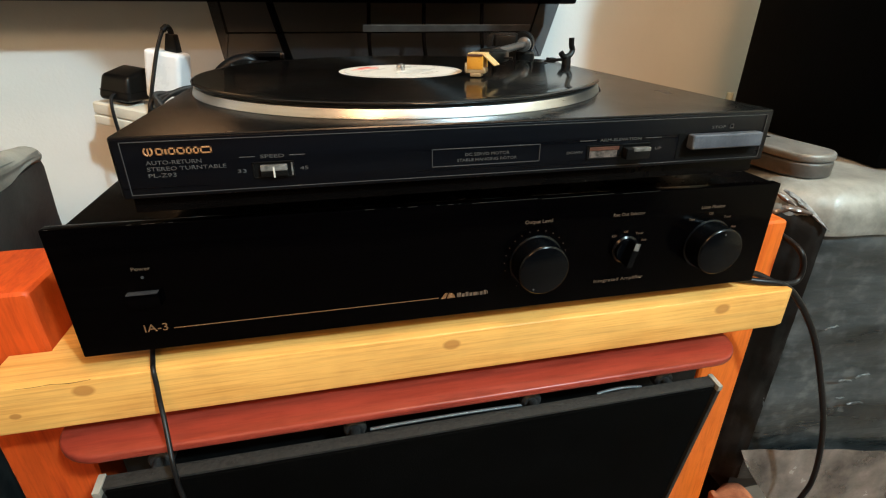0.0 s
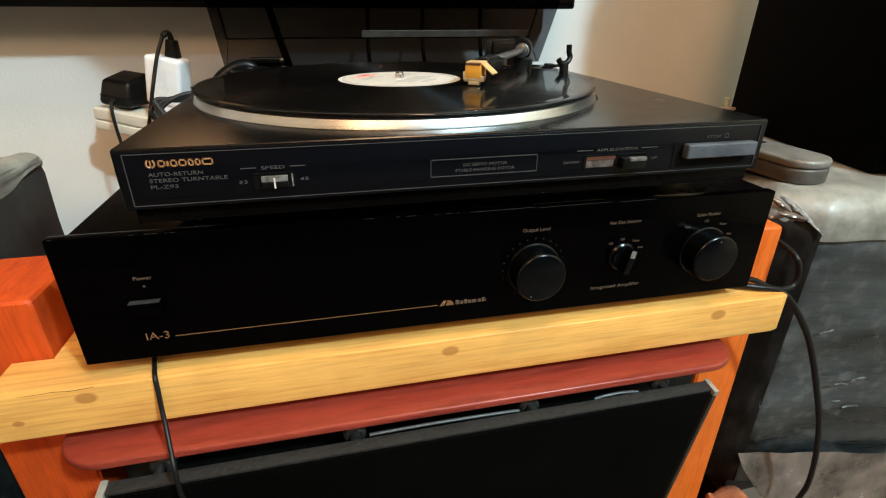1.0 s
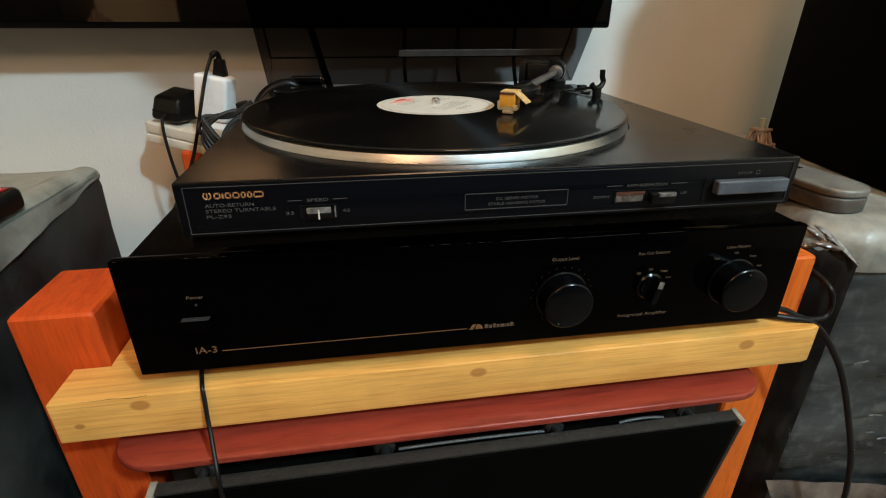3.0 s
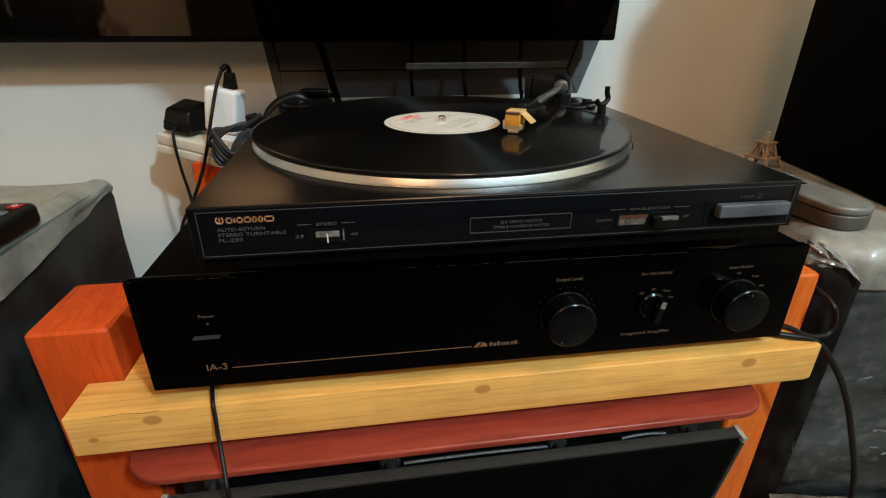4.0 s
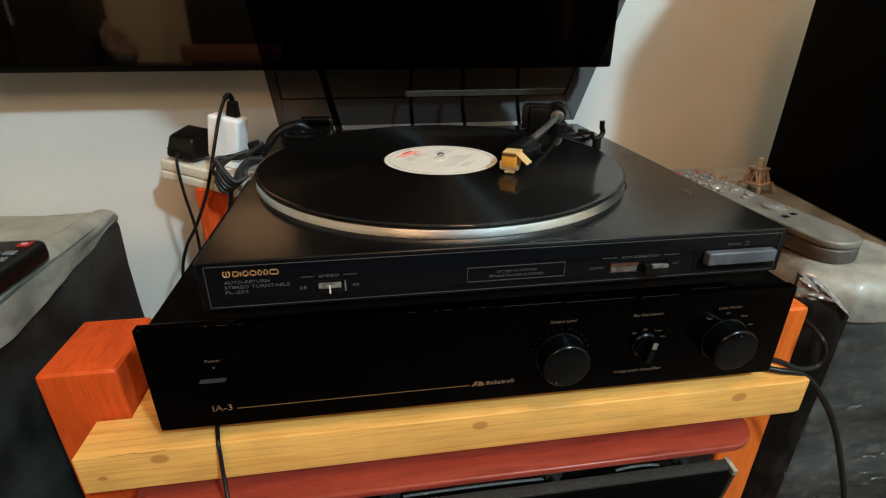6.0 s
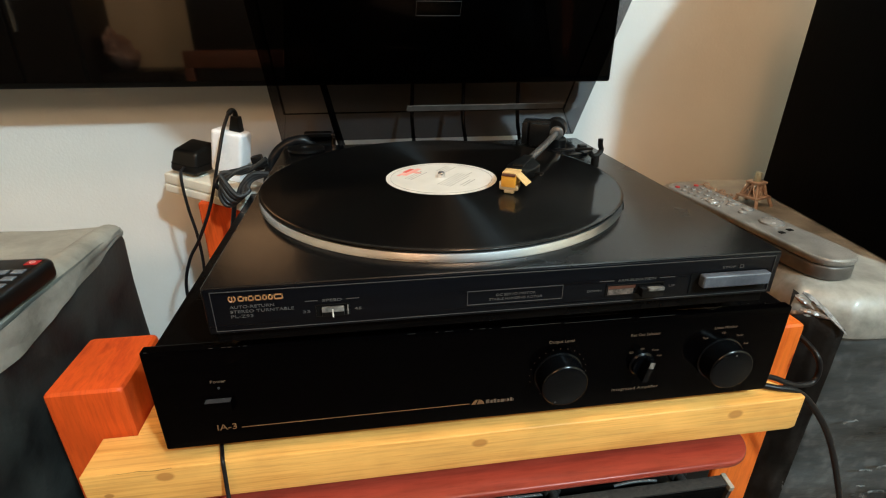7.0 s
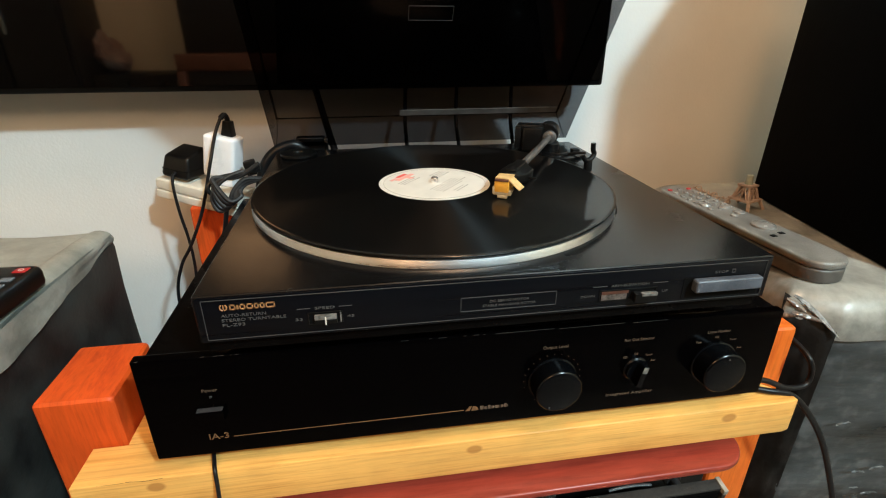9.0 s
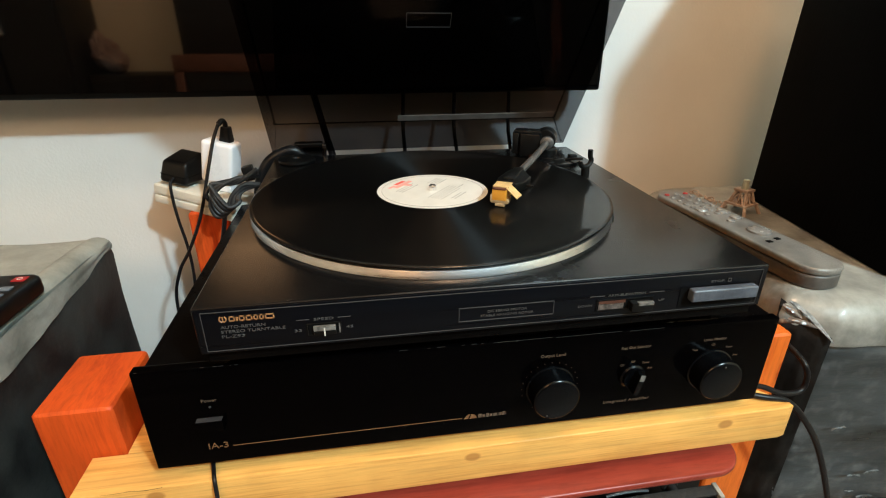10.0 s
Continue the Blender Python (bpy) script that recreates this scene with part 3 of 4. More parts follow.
part("power_button", box(-0.1935, -0.1765, -0.004, 0.001, 0.7295, 0.738, 0.0008), M_AMP_FACE, amp, "dark push button")
# Plate paler than the button, for wear and for light painted on its top.
part("button_top", box(-0.1930, -0.1770, -0.0039, 0.0, 0.7380, 0.7384), M_INK_DARK, amp, "worn grey top of the push button, paled as if lit", smooth=False)
part("power_lamp", lathe([(0.0, 0.0), (0.0009, 0.0), (0.0007, 0.0006), (0.0, 0.0007)], 12, facing(-0.1835, -0.0001, 0.747)), M_INK_DARK, amp)
for text, x, z, s, w in (("Power", -0.188, 0.7512, 0.0022, 0.0095), ("Output Level", 0.039, 0.7592, 0.0024, 0.0185), ("Rec Out Selector", 0.1, 0.7592, 0.0022, 0.023),
                         ("Listen Monitor", 0.1655, 0.7594, 0.0022, 0.0185), ("Integrated Amplifier", 0.0925, 0.7108, 0.0024, 0.0375),
                         ("CD", 0.1012, 0.7444, 0.0016, None), ("Off", 0.1095, 0.7468, 0.0016, None), ("Tuner", 0.1185, 0.745, 0.0016, None), ("Aux", 0.1235, 0.7398, 0.0016, None),
                         ("Tape", 0.1575, 0.7515, 0.0016, None), ("CD", 0.1725, 0.7548, 0.0016, None), ("Tuner", 0.185, 0.7515, 0.0016, None), ("Aux", 0.193, 0.7435, 0.0016, None)):
    part("lettering", letters(text, x, -0.0002, z, s, w), M_TAN, amp, "small tan printed words", smooth=False)
part("lettering", letters("IA-3", -0.19, -0.0002, 0.7117, 0.0048, 0.0125), M_GOLD_DULL, amp, "gold printed model mark", smooth=False)
part("gold_line", box(-0.1745, -0.0165, -0.0003, 0.0004, 0.7123, 0.7128), M_GOLD_DULL, amp, "thin gold printed line", smooth=False)
# maker's mark as plain shapes
bm = bmesh.new()
f = bm.faces.new([bm.verts.new((x, -0.0004, z)) for x, z in ((-0.0155, 0.7117), (-0.0125, 0.7158), (-0.0105, 0.7158), (-0.0122, 0.7117))])
f = bm.faces.new([bm.verts.new((x, -0.0004, z)) for x, z in ((-0.0112, 0.7117), (-0.0098, 0.7158), (-0.0075, 0.7152), (-0.0062, 0.7138), (-0.0056, 0.7117))])
part("maker_emblem", bm, M_GOLD_DULL, amp, "small gold emblem", smooth=False)
for k, (a, b) in enumerate(((0.0, 0.0026), (0.0032, 0.0052), (0.0058, 0.0078), (0.0084, 0.0104), (0.0110, 0.0140), (0.0146, 0.0150), (0.0156, 0.0174), (0.0180, 0.0198), (0.0204, 0.0208))):
    part("maker_bar", box(-0.0045 + a, -0.0045 + b, -0.0003, 0.0003, 0.7117, 0.7148 if k in (0, 2, 7) else 0.714), M_TAN, amp, smooth=False)
for k in range(16):
    a = radians(195 - 15 * k) if k < 15 else radians(236)
    part("scale_dot", lathe([(0.0, 0.0), (0.0003, 0.0), (0.0003, 0.0003), (0.0, 0.0003)], 8, facing(0.048 + 0.0212 * math.cos(a), -0.0001, 0.733 + 0.0212 * math.sin(a))), M_TAN, amp, smooth=False)
rng = random.Random(5)
# Long strips paint the light line along the faceplate's top edge.
for x0, x1 in ((0.004, 0.046), (0.049, 0.098), (0.104, 0.131)):
    part("edge_scuff_glint", box(x0, x1, -0.00006, 0.0002, 0.77596 - 0.0055 * (x0 + x1), 0.77604 - 0.0055 * (x0 + x1), 0.0), M_SCUFF_GLINT, amp, "bare worn metal and painted light line on the edge", smooth=False)
# Short scuffs of bare metal.
for k in range(16):
    x, w = (rng.uniform(-0.224, -0.16), rng.uniform(0.0005, 0.003)) if k < 6 else (rng.uniform(-0.06, 0.03), rng.uniform(0.0008, 0.006))
    part("edge_scuff_glint", box(x, x + w, -0.00006, 0.0002, 0.77592 - 0.011 * x, 0.77605 - 0.011 * x, 0.0), M_SCUFF_GLINT, amp, "bare worn metal and painted light line on the edge", smooth=False)

# ---- turntable ----
tt = thing("turntable", (0.0065, 0.16, 0.7745), label="black stereo record player with aluminium platter and raised smoked lid", category="record player")
X0, X1, YF, YB, ZT = -0.1775, 0.1905, -0.012, 0.345, 0.8265
part("plinth", fine_box(X0, X1, YF, YB, 0.7955, ZT, 0.0016, 2, 3), M_PLINTH, tt)
part("base_tray", box(X0 + 0.003, X1 - 0.003, YF + 0.004, YB - 0.004, 0.787, 0.7952, 0.001), M_AMP, tt)
part("front_panel", box(X0 + 0.0015, X1 - 0.0015, YF - 0.0008, YF + 0.001, 0.7962, 0.8252, 0.0004), M_TT_FACE, tt, "dark brushed front panel")
for x in (-0.13, 0.145):
    for y in (0.05, 0.29):
        part("foot", lathe([(0.0, 0.0), (0.016, 0.0), (0.018, 0.003), (0.018, 0.0132), (0.0, 0.0132)], 28, pose(x, y, 0.7743)), M_RUBBER, tt)
FY = YF - 0.0010
part("panel_outline", frame_line(-0.1725, 0.1855, 0.7978, 0.8240, FY, 0.00032), M_OUTLINE, tt, "thin silver outline", smooth=False)
# maker's mark as plain shapes
for k, (a, b) in enumerate(((0.0, 0.0034), (0.0040, 0.0050), (0.0056, 0.0088), (0.0094, 0.0130), (0.0136, 0.0162), (0.0168, 0.0194), (0.0200, 0.0252))):
    part("maker_bar", frame_line(-0.1575 + a, -0.1575 + b, 0.8172, 0.8206, FY, min(0.0007, (b - a) / 2)), M_GOLD, tt, smooth=False)
bm = bmesh.new()
for s in (-1, 1):
    tube([(-0.1608 + s * 0.0004, FY, 0.8170), (-0.1608 + s * 0.0016, FY, 0.8180), (-0.1608 + s * 0.0018, FY, 0.8194), (-0.1608 + s * 0.0011, FY, 0.8207)], 0.00042, 6, bm=bm)
box(-0.1611, -0.1605, FY - 0.0002, FY + 0.0003, 0.8175, 0.8206, bm=bm)
part("maker_emblem", bm, M_GOLD, tt, "small gold round emblem", smooth=False)
for text, x, z, s, w in (("AUTO-RETURN", -0.163, 0.8126, 0.0019, 0.025), ("STEREO TURNTABLE", -0.163, 0.8095, 0.0019, 0.036), ("PL-Z93", -0.163, 0.8063, 0.0019, 0.0125),
                         ("SPEED", -0.1105, 0.8132, 0.0017, 0.0115), ("33", -0.1222, 0.8063, 0.0017, 0.0042), ("45", -0.0920, 0.8063, 0.0017, 0.0042),
                         ("DC SERVO MOTOR", -0.0045, 0.8085, 0.0016, 0.0255), ("STABLE HANGING ROTOR", -0.009, 0.8055, 0.0016, 0.0345),
                         ("ARM-ELEVATION", 0.0755, 0.8125, 0.0016, 0.0262), ("DOWN", 0.0555, 0.8062, 0.0015, 0.0095), ("UP", 0.1118, 0.8062, 0.0015, 0.0042), ("STOP", 0.148, 0.8170, 0.0015, 0.0095)):
    part("lettering", letters(text, x, FY, z, s, w), M_SILVER, tt, "small silver printed words", smooth=False)
part("stop_square", frame_line(0.1602, 0.1628, 0.8166, 0.8192, FY, 0.00035), M_SILVER, tt, smooth=False)
part("motor_frame", frame_line(-0.023, 0.039, 0.8032, 0.8131, FY, 0.0004), M_OUTLINE, tt, "thin silver printed frame", smooth=False)
for x0, x1, z in ((-0.1205, -0.1130, 0.8140), (-0.0965, -0.0888, 0.8140), (0.063, 0.073, 0.8132), (0.1045, 0.115, 0.8132)):
    part("rule", box(x0, x1, FY - 0.0001, FY + 0.0004, z, z + 0.00035), M_SILVER, tt, smooth=False)


def slot(x0, x1, z0, z1, parent):
    """A slot with a dark floor and a thin raised rim."""
    s = part("slot", box(x0, x1, FY - 0.0001, FY + 0.0006, z0, z1), M_GAP, parent, "dark switch slot", smooth=False)
    part("rim", frame_line(x0 - 0.0005, x1 + 0.0005, z0 - 0.0005, z1 + 0.0005, FY - 0.0002, 0.0006), M_BLACK, s, smooth=False)
    return s


s = slot(-0.1145, -0.0952, 0.8035, 0.8108, tt)
part("slider", box(-0.1110, -0.0980, FY - 0.0022, FY - 0.0001, 0.8040, 0.8068, 0.0004), M_BLACK, s)
part("slider_top", box(-0.1110, -0.0980, FY - 0.0024, FY - 0.0001, 0.8069, 0.8100, 0.0005), M_SLIDER, s, "silver sliding switch top")
part("slot_lip", box(-0.0962, -0.0954, FY - 0.0006, FY, 0.8038, 0.8104), M_SLIDER, s, "bright worn slot edge", smooth=False)
part("mark", box(-0.1050, -0.1042, FY - 0.0026, FY - 0.0021, 0.8036, 0.8092), M_LABEL, s, "white index line", smooth=False)
s = slot(0.0685, 0.1075, 0.8030, 0.8100, tt)
part("slot_floor", box(0.0695, 0.087, FY - 0.0004, FY, 0.8033, 0.8072), M_SLOT, s, "worn pale slot floor", smooth=False)
part("slot_edge", box(0.0695, 0.088, FY - 0.0004, FY, 0.8075, 0.8096), M_COPPER, s, "rust-brown slot edge", smooth=False)
part("slider", box(0.0905, 0.1055, FY - 0.0055, FY - 0.0001, 0.8024, 0.8088, 0.0007), M_BLACK, s)
part("slider_top", box(0.0945, 0.1055, FY - 0.0058, FY - 0.003, 0.8070, 0.8093, 0.0005), M_SLIDER, s, "silver sliding switch top")
recess = part("stop_recess", box(0.1265, 0.1820, FY - 0.0001, FY + 0.0006, 0.7995, 0.8148), M_GAP, tt, "dark recess of the stop bar", smooth=False)
part("stop_bar", box(0.1320, 0.1800, FY - 0.0065, FY - 0.0002, 0.8062, 0.8148, 0.0016, 3), M_GREY_KEY, tt, "blue-grey stop bar")

# platter
CX, CY = -0.0145, 0.157
part("platter", lathe([(0.0, 0.8262), (0.1566, 0.8262), (0.1571, 0.8268), (0.1569, 0.8276), (0.1552, 0.8318), (0.1540, 0.8325), (0.0, 0.8325)], 160, pose(CX, CY, 0)), M_ALU, tt, "turned aluminium platter rim")
# Flat crescent paints the shade of the platter's well; nothing is cut out.
gap = [(CX + r * math.cos(radians(a)), CY + r * math.sin(radians(a))) for r, sweep in ((0.1584, range(-30, 15, 4)), (0.1560, range(14, -31, -4))) for a in sweep]
part("platter_gap_shade", slab(gap, 0.8262, 0.8268), M_GAP, tt, "flat dark crescent painting the shaded gap beside the platter", smooth=False)
part("mat", lathe([(0.0, 0.8324), (0.1535, 0.8324), (0.1540, 0.8330), (0.1538, 0.8336), (0.0, 0.83365)], 128, pose(CX, CY, 0)), M_RUBBER, tt, "black rubber mat")
part("spindle", lathe([(0.0036, 0.8356), (0.0036, 0.8388), (0.0033, 0.8402), (0.0022, 0.8412), (0.0, 0.8416)], 28, pose(CX, CY, 0)), M_SPINDLE, tt, "chrome spindle")

# arm
arm = part("arm_base", lathe([(0.0, 0.8266), (0.034, 0.8266), (0.034, 0.8290), (0.032, 0.8302), (0.017, 0.8304), (0.016, 0.8312), (0.0, 0.8312)], 64, pose(0.146, 0.283, 0)), M_PLINTH, tt)
part("arm_turret", lathe([(0.0, 0.831), (0.013, 0.831), (0.013, 0.838), (0.011, 0.84), (0.0, 0.84)], 40, pose(0.142, 0.292, 0)), M_BLACK, arm)
block = pose(0.122, 0.299, -0.003, 0, 0, -24)
part("arm_block", joined(bmesh.new(), box(-0.0085, 0.0145, -0.014, 0.016, 0.8335, 0.8595, 0.0018), block), M_BLACK, arm)
part("arm_cheek", joined(bmesh.new(), box(-0.0180, -0.0105, -0.011, 0.013, 0.8350, 0.8600, 0.0012), block), M_BLACK, arm)
part("arm_bridge", joined(bmesh.new(), box(-0.0170, 0.0140, -0.004, 0.013, 0.8345, 0.8615, 0.0012), block), M_BLACK, arm)
part("counterweight", lathe([(0.0, 0.0), (0.0030, 0.0), (0.0032, -0.0006), (0.0118, -0.0006), (0.0130, 0.0008), (0.0130, 0.018), (0.0118, 0.0195), (0.0, 0.0195)], 48, pose(0.1395, 0.2925, 0.8475, 90, 0, 152)), M_BLACK, arm)
part("brass_screw", lathe([(0.0, 0.0), (0.0026, 0.0), (0.0026, 0.0014), (0.0018, 0.002), (0.0, 0.002)], 16, pose(0.121, 0.282, 0.8312, 90, 0, -24)), M_COPPER, arm, "small brown brass screw")
part("pivot_cup", lathe([(0.0, 0.0), (0.0075, 0.0), (0.0075, 0.006), (0.006, 0.007), (0.0, 0.007)], 28, pose(0.1380, 0.2790, 0.8478, 90, 0, -30)), M_GUNMETAL, arm, "gunmetal pivot collar")
part("arm_tube", tube([(0.1375, 0.279, 0.8478), (0.108, 0.226, 0.8488), (0.0665, 0.157, 0.8490)], 0.0034, 14), M_GUNMETAL, arm, "gunmetal tonearm tube")
d = pose(0.0530, 0.1365, 0.8475, 0, 0, -31)
OUTLINE = [(-0.0085, -0.021), (0.0085, -0.021), (0.0150, -0.012), (0.0155, 0.006), (0.0095, 0.016), (0.0045, 0.028), (-0.0045, 0.028), (-0.0085, 0.014), (-0.0105, -0.006)]
shell = part("headshell", joined(bmesh.new(), slab(OUTLINE, -0.0035, 0.0042, 0.0012), d), M_BLACK, arm)
part("shell_ridge", joined(bmesh.new(), box(-0.0045, 0.0045, -0.012, 0.026, 0.0035, 0.0062, 0.0014), d), M_BLACK, shell)
part("finger_lift", joined(bmesh.new(), box(0.0140, 0.0215, -0.010, -0.007, -0.001, 0.0006, 0.0005), d), M_BLACK, shell)
d2 = pose(0.0375, 0.1125, 0.8475, 0, 0, -29)
part("cartridge", joined(bmesh.new(), box(-0.0061, 0.0061, -0.0095, 0.0100, -0.0066, 0.0030, 0.0008), d2), M_CART, shell, "amber cartridge body")
part("cartridge_window", joined(bmesh.new(), box(-0.0058, 0.0054, -0.0100, -0.0060, 0.0026, 0.0040, 0.0003), d2), M_COPPER, shell, "dark brown cartridge strip", smooth=False)
part("tape", joined(bmesh.new(), box(-0.0064, 0.0070, -0.0060, 0.0085, 0.0034, 0.0046, 0.0004), d2), M_TAPE, shell, "strip of tan masking tape")
part("tape_end", joined(bmesh.new(), box(0.0, 0.0125, -0.0085, 0.0030, -0.0004, 0.0004, 0.0002), d2 @ pose(0.0064, 0, 0.0042, 0, 38, -8)), M_TAPE, shell, "loose end of masking tape")
part("stylus_guard", joined(bmesh.new(), box(-0.0074, 0.0080, -0.0092, 0.0030, -0.0094, -0.0050, 0.0014), d2), M_CLEARPL, shell, "yellowed clear stylus guard")
part("guard_lip", joined(bmesh.new(), box(-0.0074, -0.0060, -0.0104, 0.0010, -0.0080, -0.0018, 0.0006), d2), M_CLEARPL, shell, "yellowed clear stylus guard lip")
part("stylus", joined(bmesh.new(), box(-0.0034, 0.0050, -0.0098, -0.0020, -0.0116, -0.0090, 0.0008), d2), M_CLEARPL, shell)
# arm rest
bm = tube([(0.1480, 0.193, 0.8268), (0.1480, 0.193, 0.836), (0.1480, 0.194, 0.8415)], 0.0042, 12, False)
rest = part("arm_rest", bm, M_BLACK, tt)
part("rest_hook", tube([(0.1410, 0.192, 0.8455), (0.1445, 0.192, 0.8418), (0.1505, 0.1935, 0.8425), (0.1540, 0.195, 0.8470), (0.1525, 0.195, 0.8515), (0.1520, 0.195, 0.858)], 0.0026, 10), M_BLACK, rest)
part("lift_lever", tube([(0.155, 0.262, 0.831), (0.166, 0.255, 0.8335), (0.172, 0.252, 0.834)], 0.0016, 8), M_BLACK, arm)
part("cue_post", box(0.163, 0.172, 0.268, 0.276, 0.829, 0.8345, 0.001), M_BLACK, arm)
# adaptor well beside the hinge
part("adaptor", lathe([(0.0, 0.827), (0.019, 0.827), (0.0205, 0.828), (0.0205, 0.8305), (0.017, 0.8315), (0.006, 0.8312), (0.0055, 0.8295), (0.0, 0.8295)], 40, pose(-0.1495, 0.316, 0)), M_BLACK, tt)
for x in (-0.140, 0.148):
    h = part("hinge", box(x - 0.017, x + 0.017, 0.362, 0.378, 0.806, 0.8375, 0.002), M_BLACK, tt)
    part("hinge_clip", box(x + 0.0172, x + 0.0215, 0.360, 0.370, 0.812, 0.8365, 0.0006), M_CHROME, h, "small metal hinge clip")

# the raised lid: a shallow smoked box on its hinge
OPEN = 54.5
lid_at = pose(0.004, 0.357, 0.8290, -OPEN, 0, 0)
LW, LD, LH, LT = 0.1865, 0.335, 0.048, 0.003
bm = box(-LW, LW, -LD, 0, LH - LT, LH, 0.001)
lid = part("lid", joined(bmesh.new(), bm, lid_at), M_LID, tt, "smoked acrylic lid panel", smooth=False)
for x0, x1, y0, y1 in ((-LW, -LW + LT, -LD, 0), (LW - LT, LW, -LD, 0), (-LW + LT, LW - LT, -LT, 0), (-LW + LT, LW - LT, -LD, -LD + LT)):
    w = part("lid_wall", joined(bmesh.new(), box(x0, x1, y0, y1, 0.0, LH - LT - 0.0001, 0.0), lid_at), M_LID, tt, "smoked acrylic lid side", smooth=False)
# Pale strip paints a glint along the lid's inner corner.
bm = joined(bmesh.new(), box(-0.030, LW - LT - 0.002, -0.0122, -0.0033, LH - LT - 0.0012, LH - LT - 0.0002), lid_at)
part("glint_strip", bm, M_LID_GLINT, lid, "pale strip painted as a glint along the hinge edge", smooth=False)
bm = joined(bmesh.new(), frame_line(-0.024, 0.024, -0.0085, 0.0085, 0.0, 0.00035), lid_at @ pose(0.0, -0.150, LH - LT - 0.0012, -90, 0, 0))
part("lid_sticker", bm, M_INK_DARK, lid, "faint outlined sticker", smooth=False)

# ---- the record ----
rec_t = thing("vinyl_record", (CX, CY, 0.8336), label="black twelve-inch vinyl record with a cream paper label on the platter", category="record")
prof = [(0.0, 0.8336), (0.1530, 0.8338), (0.1562, 0.8341), (0.1569, 0.8349), (0.1563, 0.8356), (0.1540, 0.8358), (0.1505, 0.8354)]
prof += [(0.1498 - 0.0948 * k / 20, 0.83535) for k in range(1, 20)] + [(0.0545, 0.8353), (0.0515, 0.8356), (0.0505, 0.8357), (0.0, 0.8357)]
part("disc", lathe(prof, 192, pose(CX, CY, 0)), M_VINYL, rec_t, "grooved black vinyl", sharp=60)
lab = part("paper_label", lathe([(0.0, 0.83572), (0.0497, 0.83572), (0.0499, 0.8359), (0.0, 0.8360)], 96, pose(CX, CY, 0)), M_LABEL, rec_t, "cream paper label with printed bars")
turn = pose(CX, CY, 0, 0, 0, 52)


def label_bar(x0, x1, y0, y1, mat):
    part("print_bar", joined(bmesh.new(), box(x0, x1, y0, y1, 0.8359, 0.83612), turn), mat, lab, smooth=False)


label_bar(-0.012, 0.014, 0.030, 0.0345, M_PINK_INK)
label_bar(-0.004, 0.010, 0.0355, 0.0395, M_RED_INK)
label_bar(-0.016, -0.006, 0.035, 0.038, M_PINK_INK)
label_bar(-0.001, 0.0045, 0.024, 0.0305, M_PINK_INK)
rng = random.Random(9)
for x0, y0, n, w in ((-0.020, 0.0255, 3, 0.030), (0.016, 0.014, 4, 0.022), (-0.020, -0.008, 5, 0.046), (-0.012, -0.0265, 2, 0.026)):
    for k in range(n):
        x, ww = x0, w * rng.uniform(0.7, 1.0)
        while x < x0 + ww:
            q = rng.uniform(0.002, 0.006)
            label_bar(x, x + q, y0 - k * 0.0030, y0 - k * 0.0030 + 0.0008, M_INK)
            x += q + 0.0009
part("label_ring", lathe([(0.0455, 0.8359), (0.0455, 0.83606), (0.0458, 0.83606), (0.0458, 0.8359)], 96, pose(CX, CY, 0)), M_INK, lab, smooth=False)

# ---- television ----
tv = thing("television", (-0.33, 0.43, 0.889), label="large flat black television hanging on the wall", category="television")
part("tv_body", box(-0.93, 0.2575, 0.408, 0.445, 0.889, 1.58, 0.004, 3), M_TV_FRAME, tv)
part("tv_screen", box(-0.922, 0.2520, 0.4062, 0.4079, 0.8960, 1.572), M_TV_GLASS, tv, "dark glossy screen", smooth=False)
part("tv_bracket", box(-0.53, -0.13, 0.4452, 0.4798, 1.05, 1.4, 0.004), M_BLACK, tv)

# ---- covered cabinet beside the stand ----
lb = thing("covered_cabinet", (-0.55, 0.13, 0), label="cabinet under a dusty dark grey vinyl cover", category="cabinet")
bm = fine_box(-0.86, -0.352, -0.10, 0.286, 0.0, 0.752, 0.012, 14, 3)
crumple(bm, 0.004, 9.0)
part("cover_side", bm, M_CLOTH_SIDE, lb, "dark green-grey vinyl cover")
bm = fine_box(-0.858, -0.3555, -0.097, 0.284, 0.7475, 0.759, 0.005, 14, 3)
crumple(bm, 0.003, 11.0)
part("cover_top", bm, M_CLOTH_TOP, lb, "dusty grey top sheet, paled further as lit from above")
bm = tube([(-0.360, 0.276, 0.757), (-0.361, 0.22, 0.7605), (-0.363, 0.14, 0.7615), (-0.3625, 0.07, 0.7625), (-0.364, -0.09, 0.762)], 0.0095, 14)
for v in bm.verts:
    v.co.x, v.co.z = -0.3650 + (v.co.x + 0.362) * 1.4, 0.7580 + (v.co.z - 0.761) * 0.95
crumple(bm, 0.0018, 16.0)
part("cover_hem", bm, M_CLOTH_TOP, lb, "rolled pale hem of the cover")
bm = bmesh.new()
bmesh.ops.create_grid(bm, x_segments=40, y_segments=8, size=0.5)
for v in bm.verts:
    u, w = v.co.x + 0.5, v.co.y + 0.5
    y = 0.272 - 0.37 * u
    fall = (0.006 + 0.020 * min(1, 2.2 * u) + 0.003 * noise.noise(Vector((u * 9, 0, 4))))
    v.co = Vector((-0.3495 + 0.002 * noise.noise(Vector((u * 14, w * 2, 1))), y, 0.7590 - fall * (1 - w)))
bmesh.ops.solidify(bm, geom=bm.faces, thickness=0.0012)
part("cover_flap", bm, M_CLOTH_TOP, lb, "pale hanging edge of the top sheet")


